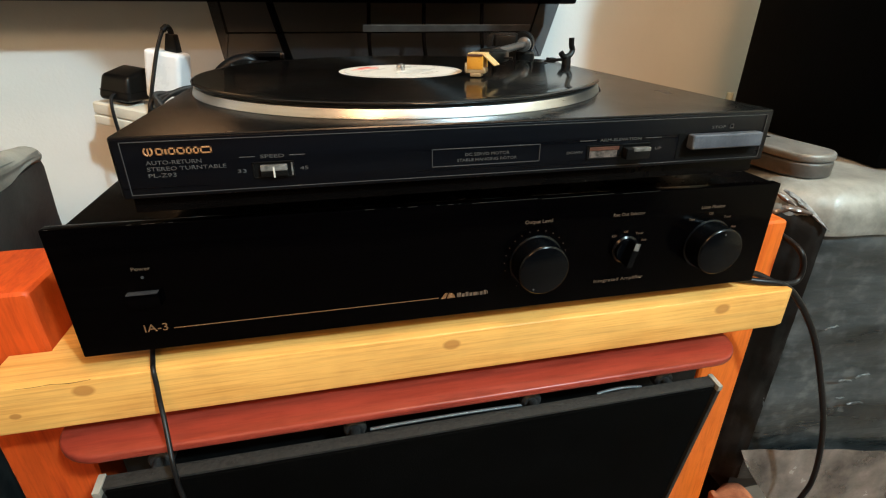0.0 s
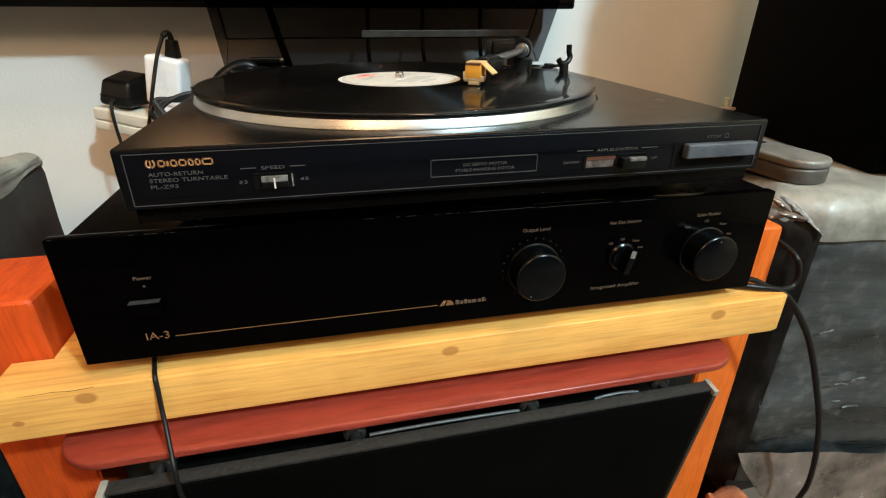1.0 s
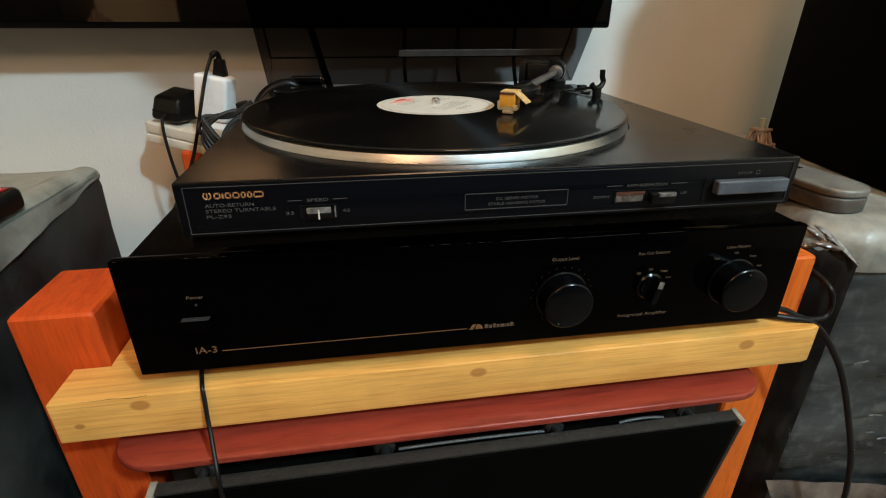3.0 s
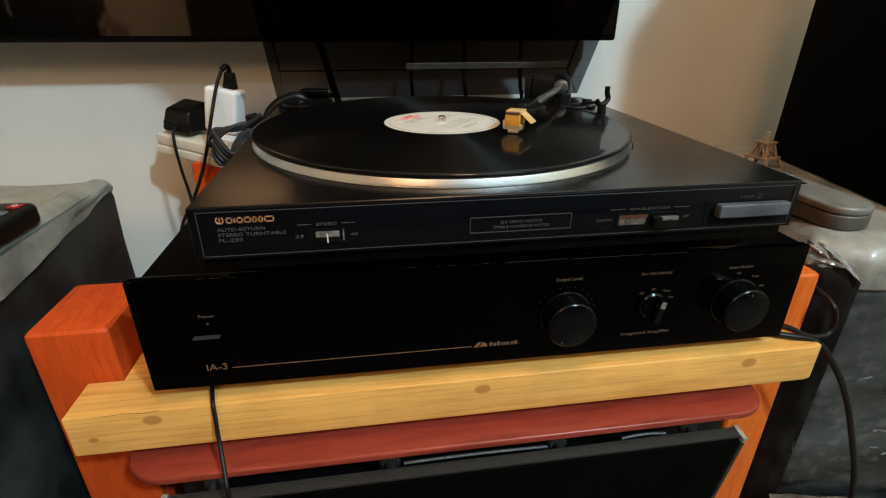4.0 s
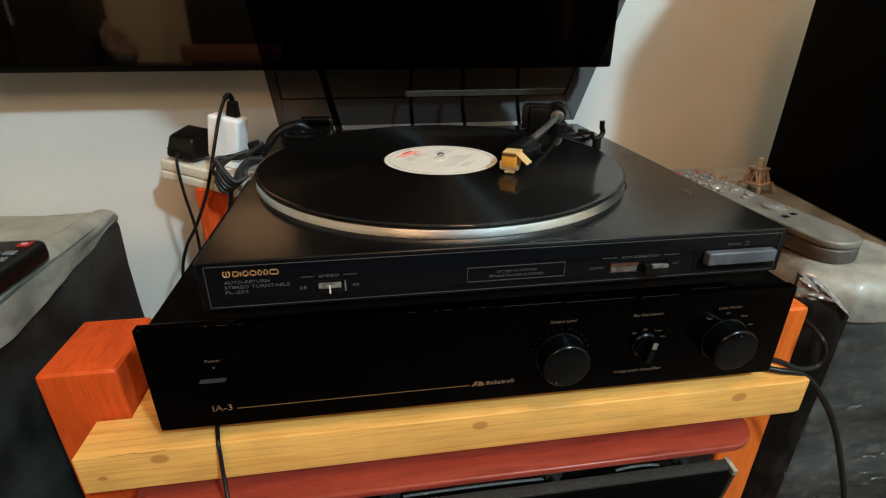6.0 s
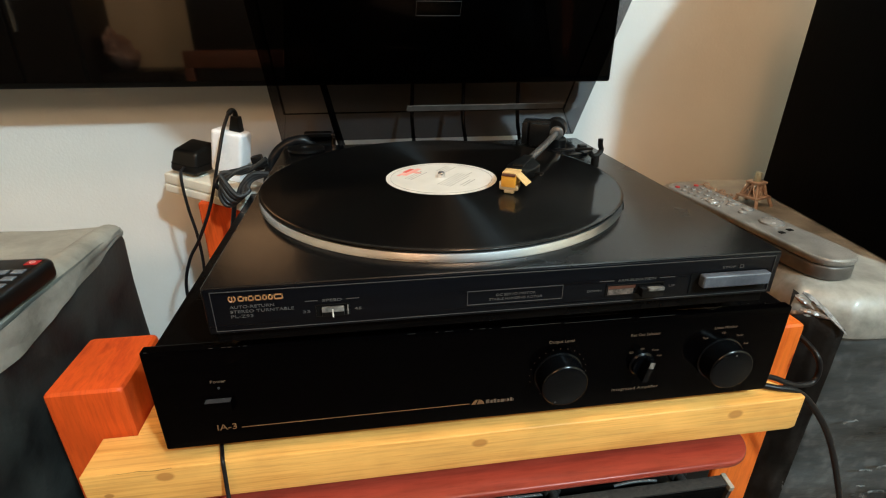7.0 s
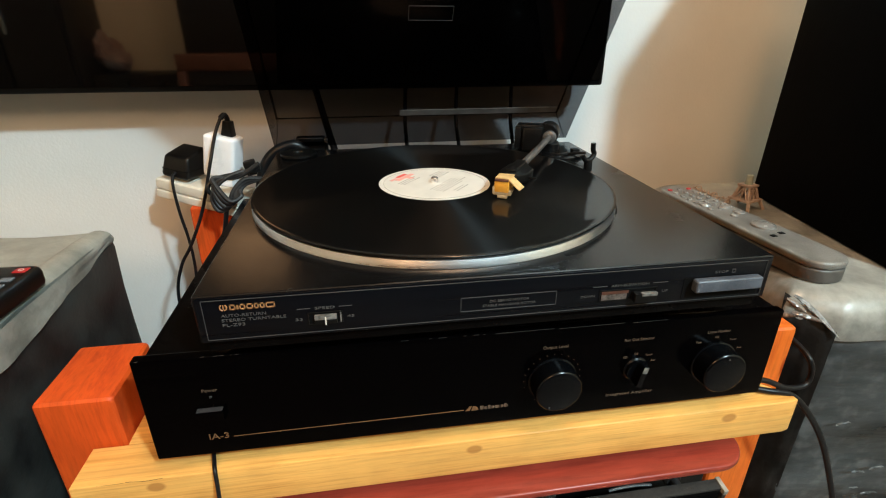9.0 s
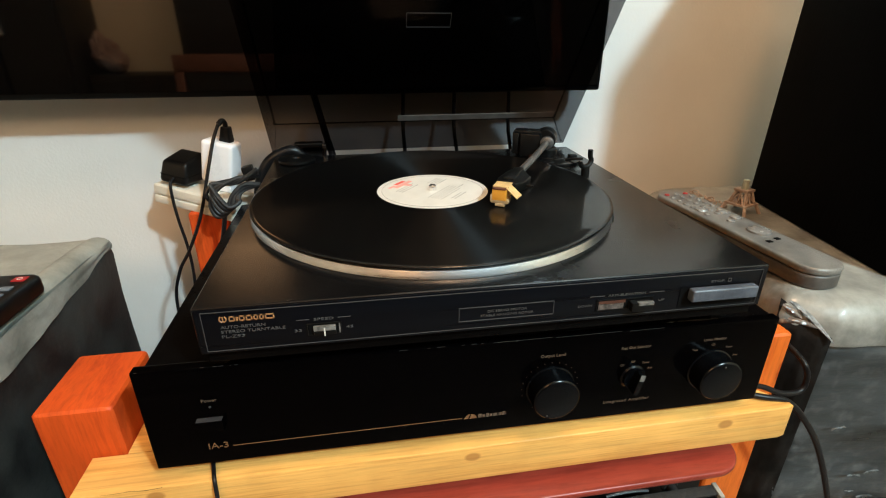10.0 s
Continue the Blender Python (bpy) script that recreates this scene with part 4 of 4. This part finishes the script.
def remote_slab(w, l, h, r):
    return slab(rounded(-w / 2, w / 2, -l / 2, l / 2, r, 8), 0, h, h * 0.28, 3)


lr = thing("television_remote", (-0.3745, 0.066, 0.763), rz=-2, label="black remote control with a red power key on the covered cabinet", category="remote control", local=True)
part("body", remote_slab(0.047, 0.178, 0.018, 0.008), M_BLACK, lr)
part("power_key", box(0.008, 0.018, 0.072, 0.080, 0.0178, 0.0188, 0.0004), M_RED_KEY, lr, "red power key")
part("power_mark", lathe([(0.0016, 0.0187), (0.0016, 0.0190), (0.0021, 0.0190), (0.0021, 0.0187)], 20, pose(0.013, 0.076, 0)), M_LABEL, lr, smooth=False)
for r_ in range(8):
    for c_ in range(3):
        part("key", box(-0.0175 + c_ * 0.0125, -0.0085 + c_ * 0.0125, 0.056 - r_ * 0.012, 0.0625 - r_ * 0.012, 0.0178, 0.0190, 0.0005), M_BLUE_KEY, lr)

# ---- wrapped loudspeaker with the tower on it ----
rb = thing("wrapped_cabinet", (0.56, 0.24, 0.40), label="cabinet wrapped in dusty crumpled plastic film", category="cabinet")
EDGE_A, EDGE_B = Vector((0.342, 0.043, 0)), Vector((0.302, 0.074, 0))
FOOT = [EDGE_A, EDGE_B, Vector((0.318, 0.126, 0)), Vector((0.352, 0.42, 0)), Vector((0.80, 0.40, 0)), Vector((0.79, -0.004, 0))]


def footprint(n=40, turns=14):
    """Points round the cabinet's foot, with eased corners, and the outward way at each."""
    pts = [a.lerp(b, k / n) for a, b in zip(FOOT, FOOT[1:] + FOOT[:1]) for k in range(n)]
    for _ in range(turns):
        pts = [(pts[i - 1] + 2 * p + pts[(i + 1) % len(pts)]) / 4 for i, p in enumerate(pts)]
    mid = sum(pts, Vector()) / len(pts)
    out = []
    for i, p in enumerate(pts):
        t = pts[(i + 1) % len(pts)] - pts[i - 1]
        w = Vector((t.y, -t.x, 0)).normalized()
        out.append((p, w if w.dot(p - mid) > 0 else -w))
    return out


def draped(profile, uneven):
    """Rings round the foot from (outward, height) rows; uneven(place, way) shifts each point outward."""
    bm = bmesh.new()
    foot = footprint()
    mid = sum((p for p, w in foot), Vector()) / len(foot)
    rings = []
    for off, z in profile:
        ring = []
        for p, w in foot:
            c = p + (w if off > 0 else (p - mid).normalized()) * off + Vector((0, 0, z))
            ring.append(bm.verts.new(c + w * uneven(c)))
        rings.append(ring)
    for a, b in zip(rings, rings[1:]):
        for i in range(len(a)):
            j = (i + 1) % len(a)
            bm.faces.new((a[i], a[j], b[j], b[i]))
    hub = bm.verts.new((mid.x, mid.y, profile[-1][1]))
    last = rings[-1]
    for k in (0.35, 0.7):
        ring = [bm.verts.new(v.co.lerp(hub.co, k)) for v in rings[-1]]
        for i in range(len(ring)):
            j = (i + 1) % len(ring)
            bm.faces.new((last[i], last[j], ring[j], ring[i]))
        last = ring
    for i in range(len(last)):
        bm.faces.new((last[i], last[(i + 1) % len(last)], hub))
    return bm


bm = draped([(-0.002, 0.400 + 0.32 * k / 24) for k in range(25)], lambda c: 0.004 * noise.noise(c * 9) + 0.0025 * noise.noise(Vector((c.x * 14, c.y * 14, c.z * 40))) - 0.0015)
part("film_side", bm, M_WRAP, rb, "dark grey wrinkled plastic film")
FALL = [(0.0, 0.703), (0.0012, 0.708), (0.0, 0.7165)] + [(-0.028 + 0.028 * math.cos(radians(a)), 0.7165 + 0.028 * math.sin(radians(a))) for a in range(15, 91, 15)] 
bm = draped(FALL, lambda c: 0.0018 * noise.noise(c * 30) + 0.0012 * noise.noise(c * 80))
part("film_top", bm, M_WRAP_TOP, rb, "plastic film, paler on top than at the sides")


def sheet(nu, nw, place, thick):
    """A thin loose sheet: place(u, w) for u and w from 0 to 1."""
    bm = bmesh.new()
    bmesh.ops.create_grid(bm, x_segments=nu, y_segments=nw, size=0.5)
    for v in bm.verts:
        v.co = place(v.co.x + 0.5, v.co.y + 0.5)
    bmesh.ops.solidify(bm, geom=bm.faces, thickness=thick)
    return bm


# film gathered over the corner towards the stand, shade painted into its colour
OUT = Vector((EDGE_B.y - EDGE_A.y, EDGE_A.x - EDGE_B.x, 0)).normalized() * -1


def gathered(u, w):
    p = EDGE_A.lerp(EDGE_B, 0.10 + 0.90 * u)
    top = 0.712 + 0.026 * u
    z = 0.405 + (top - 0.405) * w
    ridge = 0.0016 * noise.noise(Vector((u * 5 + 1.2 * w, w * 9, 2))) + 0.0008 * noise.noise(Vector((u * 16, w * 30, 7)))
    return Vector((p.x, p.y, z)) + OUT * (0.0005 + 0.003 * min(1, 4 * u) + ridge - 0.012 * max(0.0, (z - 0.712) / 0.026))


part("film_corner", sheet(24, 60, gathered, 0.0005), M_FILM_SHADE, rb, "gathered corner of loose film, painted brown-black as shade")


# Crease sheet; its pale colour paints the highlight along the fold.
def crease(u, w):
    p = EDGE_B.lerp(EDGE_A, 0.12 + 0.80 * u)
    half = 0.0026 * math.sin(math.pi * min(1, 0.10 + 0.88 * u)) ** 0.8
    c = Vector((p.x, p.y, 0.7400 - 0.030 * u ** 1.2)) + OUT * (0.0030 - 0.004 * (1 - u))
    c += Vector((0.60, 0.30, 0.74)) * ((2 * w - 1) * half)
    return c + OUT * (0.0030 * math.sin(math.pi * w) + 0.0016 * noise.noise(Vector((u * 9, w * 4, 5))))


part("film_crease", sheet(36, 12, crease, 0.0004), M_CREASE, rb, "glossy crease in the film, highlight painted into its colour")
for k, (x, y, z, turn_by, long) in enumerate(((0.303, 0.062, 0.735, 30, 0.020), (0.309, 0.054, 0.727, 8, 0.024), (0.300, 0.066, 0.722, -14, 0.018))):
    def pleat(u, w, x=x, y=y, z=z, turn_by=turn_by, long=long):
        c = Vector(((u - 0.5) * long, -0.003 * math.sin(math.pi * w) + 0.0010 * noise.noise(Vector((u * 8, w * 3, z * 90))), (w - 0.5) * 0.0055 * math.sin(math.pi * (0.1 + 0.85 * u))))
        return pose(x, y, z, 0, turn_by, -36) @ c
    part("film_pleat", sheet(16, 6, pleat, 0.0003), M_FILM, rb, "small clear pleat in the film")
# small wrinkles low on the front, their colour paled for scuffs and glints
rng = random.Random(21)
for x, z, long, wide in ((0.372, 0.610, 0.014, 0.0030), (0.411, 0.543, 0.014, 0.0050), (0.429, 0.547, 0.015, 0.0075), (0.414, 0.5205, 0.010, 0.0028), (0.434, 0.511, 0.018, 0.0060)):
    lean_by, seed = rng.uniform(-16, 12), rng.uniform(0, 50)

    def wrinkle(u, w, x=x, z=z, long=long, wide=wide, lean_by=lean_by, seed=seed):
        half = wide * math.sin(math.pi * (0.06 + 0.88 * u)) * (0.6 + 0.5 * noise.noise(Vector((u * 6, seed, 0))))
        c = Vector(((u - 0.5) * long, -0.0010 * math.sin(math.pi * w) + 0.0006 * noise.noise(Vector((u * 7, w * 3, seed))), (w - 0.5) * half + 0.0012 * noise.noise(Vector((u * 4, 1, seed)))))
        return pose(x, 0.0425 - 0.105 * (x - 0.342) - 0.0040, z, 0, lean_by, -6) @ c
    part("film_wrinkle", sheet(14, 6, wrinkle, 0.0003), M_WRINKLE, rb, "wrinkle in the film, paled for scuffs and painted glints")
HEM_TOP, HEM_FALL = 0.462, 0.040
bm = bmesh.new()
bmesh.ops.create_grid(bm, x_segments=60, y_segments=14, size=0.5)
for v in bm.verts:
    u, w = v.co.x + 0.5, v.co.y + 0.5
    fold = 0.0010 * math.sin(16 * u + 2 * w) + 0.0005 * math.sin(41 * u - 3 * w)
    x = 0.318 + 0.30 * u
    front = 0.0425 - 0.105 * max(0.0, x - 0.342)
    v.co = Vector((x, front - 0.0065 - 0.009 * (1 - w) + fold, HEM_TOP - HEM_FALL * u - (0.010 + 0.050 * min(1, 6 * u) + 0.070 * u) * (1 - w)))
bmesh.ops.solidify(bm, geom=bm.faces, thickness=0.0006)
part("film_hem", bm, M_FILM, rb, "loose hanging hem of clear film")

stool = thing("low_stool", (0.52, 0.24, 0), label="low dark wooden stool under the wrapped cabinet", category="stool")
part("seat", box(0.345, 0.80, 0.06, 0.45, 0.36, 0.399, 0.006), M_DARKWOOD, stool)
for x in (0.36, 0.75):
    for y in (0.075, 0.40):
        part("leg", box(x, x + 0.035, y, y + 0.035, 0.0, 0.3598, 0.003), M_DARKWOOD, stool)
cloth = thing("plush_cloth", (0.33, 0.024, 0.0), label="rust-brown plush cloth bunched beside the stand", category="cloth")
bm = fine_box(0.299, 0.345, 0.006, 0.042, 0.0, 0.405, 0.012, 18, 4)
crumple(bm, 0.010, 20.0, lambda c: c.z > 0.02)
part("cloth_fold", bm, M_PLUSH, cloth)
tower = thing("tower_loudspeaker", (0.4300, 0.092, 0.7455), rz=-9.4, ry=1.0, label="black box loudspeaker standing on the wrapped cabinet", category="loudspeaker", local=True)
part("cabinet", box(0, 0.24, 0, 0.245, 0.0, 0.443, 0.003, 3), M_TOWER, tower)
part("grille", box(0.008, 0.232, -0.014, -0.0002, 0.008, 0.435, 0.003), M_GRILLE_CLOTH, tower, "black cloth grille")

rr = thing("audio_remote", (0.3415, 0.199, 0.7448), rz=4.5, label="silver-grey remote control lying on the wrapped cabinet", category="remote control", local=True)
bm = slab(rounded(-0.0237, 0.0237, -0.1232, 0.1232, 0.0212, 8), 0, 0.0142, 0.0022, 3)
part("lower_shell", bm, M_REMOTE_DARK, rr, "dark grey lower shell")
bm = slab(rounded(-0.024, 0.024, -0.1235, 0.1235, 0.0215, 8), 0.0144, 0.0222, 0.0028, 3)
up = part("upper_shell", bm, M_REMOTE, rr)
for x, y, r in ((-0.009, 0.045, 0.0078), (0.009, 0.032, 0.0062), (-0.003, 0.004, 0.0045), (0.011, 0.012, 0.0065)):
    part("round_key", lathe([(0.0, 0.0), (r, 0.0), (r * 0.9, 0.0014), (r * 0.5, 0.0022), (0.0, 0.0024)], 24, pose(x, y, 0.0225)), M_REMOTE_KEY, up)
part("ring_key", lathe([(0.0, 0.0), (0.0125, 0.0), (0.012, 0.0018), (0.008, 0.003), (0.0, 0.0034)], 32, pose(0.004, -0.030, 0.0225)), M_REMOTE_KEY, up, "large pale round key")
for r_ in range(7):
    for c_ in range(3):
        y = 0.104 - r_ * 0.0125
        m = M_RED_KEY if (r_ == 0 and c_ in (0, 2)) else M_REMOTE_KEY
        part("key", lathe([(0.0, 0.0), (0.0032, 0.0), (0.0028, 0.0013), (0.0, 0.0017)], 12, pose(-0.014 + c_ * 0.014, y, 0.0225)), m, up)
for x in (-0.008, 0.006):
    part("window", box(x - 0.003, x + 0.003, -0.056 + x * 0.3, -0.051 + x * 0.3, 0.0224, 0.0231, 0.0003), M_GAP, up)

eif = thing("tower_souvenir", (0.417, 0.283, 0.7448), rz=20, label="small coppery lattice tower souvenir with a chain", category="souvenir", local=True)


def strut(a, b, r, bm=None):
    return tube([a, b], r, 6, False, bm)


for sx in (-1, 1):
    for sy in (-1, 1):
        part("leg", strut((sx * 0.0170, sy * 0.0170, 0.0), (sx * 0.0125, sy * 0.0125, 0.012), 0.0022), M_BRONZE, eif)
        part("upper_leg", strut((sx * 0.0105, sy * 0.0105, 0.0135), (sx * 0.0062, sy * 0.0062, 0.030), 0.0020), M_BRONZE, eif)
part("platform", box(-0.0148, 0.0148, -0.0148, 0.0148, 0.0115, 0.0142, 0.0006), M_BRONZE, eif)
part("upper_platform", box(-0.0092, 0.0092, -0.0092, 0.0092, 0.0295, 0.0325, 0.0006), M_BRONZE, eif)
bm = bmesh.new()
for s in (-1, 1):
    for k in range(3):
        strut((s * 0.0110, -0.008 + k * 0.008, 0.0140), (s * 0.0065, 0.0, 0.0295), 0.0009, bm)
        strut((-0.008 + k * 0.008, s * 0.0110, 0.0140), (0.0, s * 0.0065, 0.0295), 0.0009, bm)
part("lattice", bm, M_BRONZE, eif)
part("top_stub", lathe([(0.0, 0.0322), (0.0048, 0.0322), (0.0040, 0.044), (0.003, 0.0445), (0.0, 0.0445)], 20), M_PATINA, eif, "pale green top stub")
for k in range(13):
    a = pose(-0.004 + 0.0012 * k + 0.003 * math.sin(k * 1.3), 0.018 + 0.0052 * k, 0.0030 + 0.0012 * (k % 3), 60 * (k % 2) + 15, 0, 40 * math.sin(k))
    ring = [tuple(a @ Vector((0.0040 * math.cos(radians(q)), 0.0022 * math.sin(radians(q)), 0))) for q in range(0, 361, 30)]
    part("chain_link", tube(ring, 0.0008, 6, False), M_BRONZE, eif)

# ---- power strip and chargers ----
ps = thing("power_strip", (-0.3345, 0.424, 0.7572), rz=-27, ry=7, label="aged white power strip lying on the stand's back post", category="power strip", local=True)
part("lower_case", box(-0.004, 0.118, -0.022, 0.024, 0.0, 0.0115, 0.003, 3), M_CREAM, ps)
part("upper_case", box(-0.004, 0.118, -0.022, 0.024, 0.0118, 0.0262, 0.004, 3), M_CREAM, ps)
for x in (0.028, 0.078):
    part("socket", lathe([(0.0, 0.0258), (0.014, 0.0258), (0.014, 0.0267), (0.0, 0.0267)], 28, pose(x, 0.002, 0)), M_CREAM, ps)
part("cord_boss", box(-0.010, -0.0035, -0.004, 0.004, 0.005, 0.013, 0.001), M_BLACK, ps)

ad = thing("power_adapter", (-0.3085, 0.411, 0.7812), rz=-24, ry=7, label="black plug-in power adapter in the power strip", category="adapter", local=True)
bm = box(-0.0200, 0.0200, -0.020, 0.020, 0.003, 0.0390, 0.006, 5)
for v in bm.verts:
    if v.co.z > 0.016:
        u = (v.co.z - 0.016) / 0.023
        v.co.x *= 1 - 0.14 * u
        v.co.y = v.co.y * (1 - 0.10 * u) + 0.004 * u
        v.co.z -= 0.009 * u * (0.021 - v.co.y) / 0.042
part("case", bm, M_BLACK, ad)
part("plug_base", box(-0.012, 0.010, -0.010, 0.012, 0.0001, 0.0038, 0.001), M_BLACK, ad)
part("seam", slab(rounded(-0.0201, 0.0201, -0.0201, 0.0201, 0.006), 0.0140, 0.0146), M_GAP, ad, smooth=False)
part("lead", tube([(0.002, -0.0195, 0.012), (0.003, -0.027, 0.007), (0.007, -0.031, -0.010), (0.015, -0.034, -0.038), (0.026, -0.036, -0.072), (0.031, -0.036, -0.112), (0.030, -0.036, -0.16)], 0.0019, 8), M_CABLE, ad)

ch = thing("usb_charger", (-0.2590, 0.397, 0.7752), rz=-17, ry=10, label="white phone charger block with a black cable plugged in", category="charger", local=True)
part("block", box(-0.0208, 0.0208, -0.014, 0.014, 0.010, 0.064, 0.0055, 4), M_WHITE, ch)
part("pin_base", box(-0.018, 0.018, -0.011, 0.011, 0.0001, 0.0098, 0.002), M_WHITE, ch)
bm = box(-0.0005, 0.0145, -0.0055, 0.0055, 0.0642, 0.0830, 0.0015)
for v in bm.verts:
    if v.co.z > 0.075:
        v.co.x = 0.0062 + (v.co.x - 0.007) * 0.62
part("usb_plug", bm, M_BLACK, ch, "black cable plug")
part("strain_relief", tube([(0.0062, 0.0, 0.0800), (0.0050, -0.0010, 0.0870), (0.0030, -0.0040, 0.0900), (0.0008, -0.0085, 0.0860)], 0.0032, 10), M_BLACK, ch)
inv = pose(-0.2590, 0.397, 0.7752, 0, 10, -17).inverted()
USB = [(0.0008, -0.0085, 0.0860)] + [inv @ Vector(p) for p in ((-0.2540, 0.379, 0.842), (-0.262, 0.364, 0.809), (-0.280, 0.360, 0.752), (-0.302, 0.36, 0.706), (-0.320, 0.36, 0.676), (-0.332, 0.36, 0.634), (-0.333, 0.36, 0.56))]
part("usb_cable", tube(USB, 0.0021, 10), M_CABLE, ch, "thin black cable")

# ---- loose cables ----
def cable(name, points, r, label, mat=None, group=""):
    t = thing(name, points[-1], label=label, category="cable", group=group)
    part("cord", tube(points, r, 12), mat or M_CABLE, t)
    return t


cable("hanging_cable", [(-0.204, 0.05, 0.6895), (-0.1955, 0.016, 0.6895), (-0.1922, 0.004, 0.6892), (-0.1902, -0.0040, 0.6875), (-0.1893, -0.0078, 0.678), (-0.1890, -0.0105, 0.668), (-0.1872, -0.0165, 0.658), (-0.1846, -0.0255, 0.648), (-0.1825, -0.0330, 0.638), (-0.1812, -0.0365, 0.622), (-0.179, -0.0345, 0.59), (-0.172, -0.022, 0.48), (-0.17, -0.02, 0.2)], 0.00145, "thin black cable hanging over the front rail")
cable("mains_cable", [(0.18, 0.05, 0.6905), (0.214, 0.022, 0.6905), (0.240, 0.008, 0.6905), (0.262, 0.004, 0.686), (0.281, 0.001, 0.668), (0.307, 0.0, 0.632), (0.335, 0.0, 0.578), (0.361, 0.0, 0.518), (0.376, 0.0, 0.453), (0.371, 0.0, 0.418), (0.35, 0.005, 0.33), (0.34, 0.005, 0.1)], 0.0026, "thick black mains cable running off the stand")
cable("looped_cable", [(0.19, 0.06, 0.692), (0.222, 0.022, 0.6955), (0.252, 0.022, 0.688), (0.278, 0.024, 0.6755), (0.299, 0.026, 0.6735), (0.3045, 0.028, 0.684), (0.300, 0.030, 0.698), (0.2995, 0.045, 0.704), (0.3, 0.075, 0.705), (0.3, 0.12, 0.70)], 0.0024, "black cable looped beside the stand")
bundle = thing("cable_bundle", (-0.235, 0.345, 0.7735), label="coiled bundle of black and grey cables behind the record player", category="cable")
for k in range(5):
    o = 0.004 * k
    pts = [(-0.200, 0.372 - o * 0.4, 0.800 + o * 0.6), (-0.226, 0.366, 0.799 - o * 0.3), (-0.247 - o * 0.3, 0.360, 0.789 + o * 0.4), (-0.257 + o * 0.4, 0.356, 0.772 + o), (-0.252 + o, 0.354 - o * 0.3, 0.757 + o * 0.8), (-0.240 + o, 0.355, 0.760 + o * 0.8), (-0.233 + o * 0.5, 0.360, 0.778), (-0.219, 0.366, 0.791 - o * 0.4), (-0.200, 0.370, 0.790)]
    pts = [(x, y - 0.026, z + 0.004) for x, y, z in pts]
    part("coil", tube(pts, 0.0027, 10), M_CABLE if k % 2 else M_RUBBER, bundle)
part("wall_loop", tube([(-0.215, 0.350, 0.800), (-0.238, 0.346, 0.7985), (-0.256, 0.342, 0.7945), (-0.2625, 0.338, 0.785), (-0.256, 0.338, 0.776), (-0.245, 0.342, 0.774)], 0.0028, 10), M_CABLE, bundle)
part("tail", tube([(-0.243, 0.332, 0.764), (-0.249, 0.334, 0.739), (-0.259, 0.337, 0.70), (-0.267, 0.34, 0.62)], 0.0028, 10), M_CABLE, bundle)
part("bundle_plug", joined(bmesh.new(), box(-0.007, 0.007, -0.006, 0.006, 0, 0.019, 0.0025), pose(-0.216, 0.378, 0.790, 0, -12, 0)), M_BLACK, bundle, "black moulded plug")
part("thick_lead", tube([(-0.204, 0.350, 0.780), (-0.198, 0.352, 0.802), (-0.188, 0.355, 0.818), (-0.172, 0.357, 0.828), (-0.155, 0.359, 0.829), (-0.140, 0.362, 0.812)], 0.0065, 12), M_CABLE, bundle, "thick black lead arching behind the plinth")
for x, y in ((-0.02, 0.45), (0.05, 0.44), (0.125, 0.43)):
    cable("rear_cable", [(x, 0.372, 0.800 - 0.03 * abs(x)), (x + 0.002, 0.385, 0.815), (x + 0.004, y - 0.02, 0.845), (x + 0.008, y, 0.90), (x + 0.01, y + 0.02, 0.95)], 0.0026, "black cable rising behind the record player to the television", group="cables behind the record player")
cable("lid_strap", [(-0.108, 0.36, 0.81), (-0.118, 0.385, 0.84), (-0.13, 0.43, 0.875), (-0.145, 0.455, 0.93)], 0.0045, "thick black flat lead behind the record player")
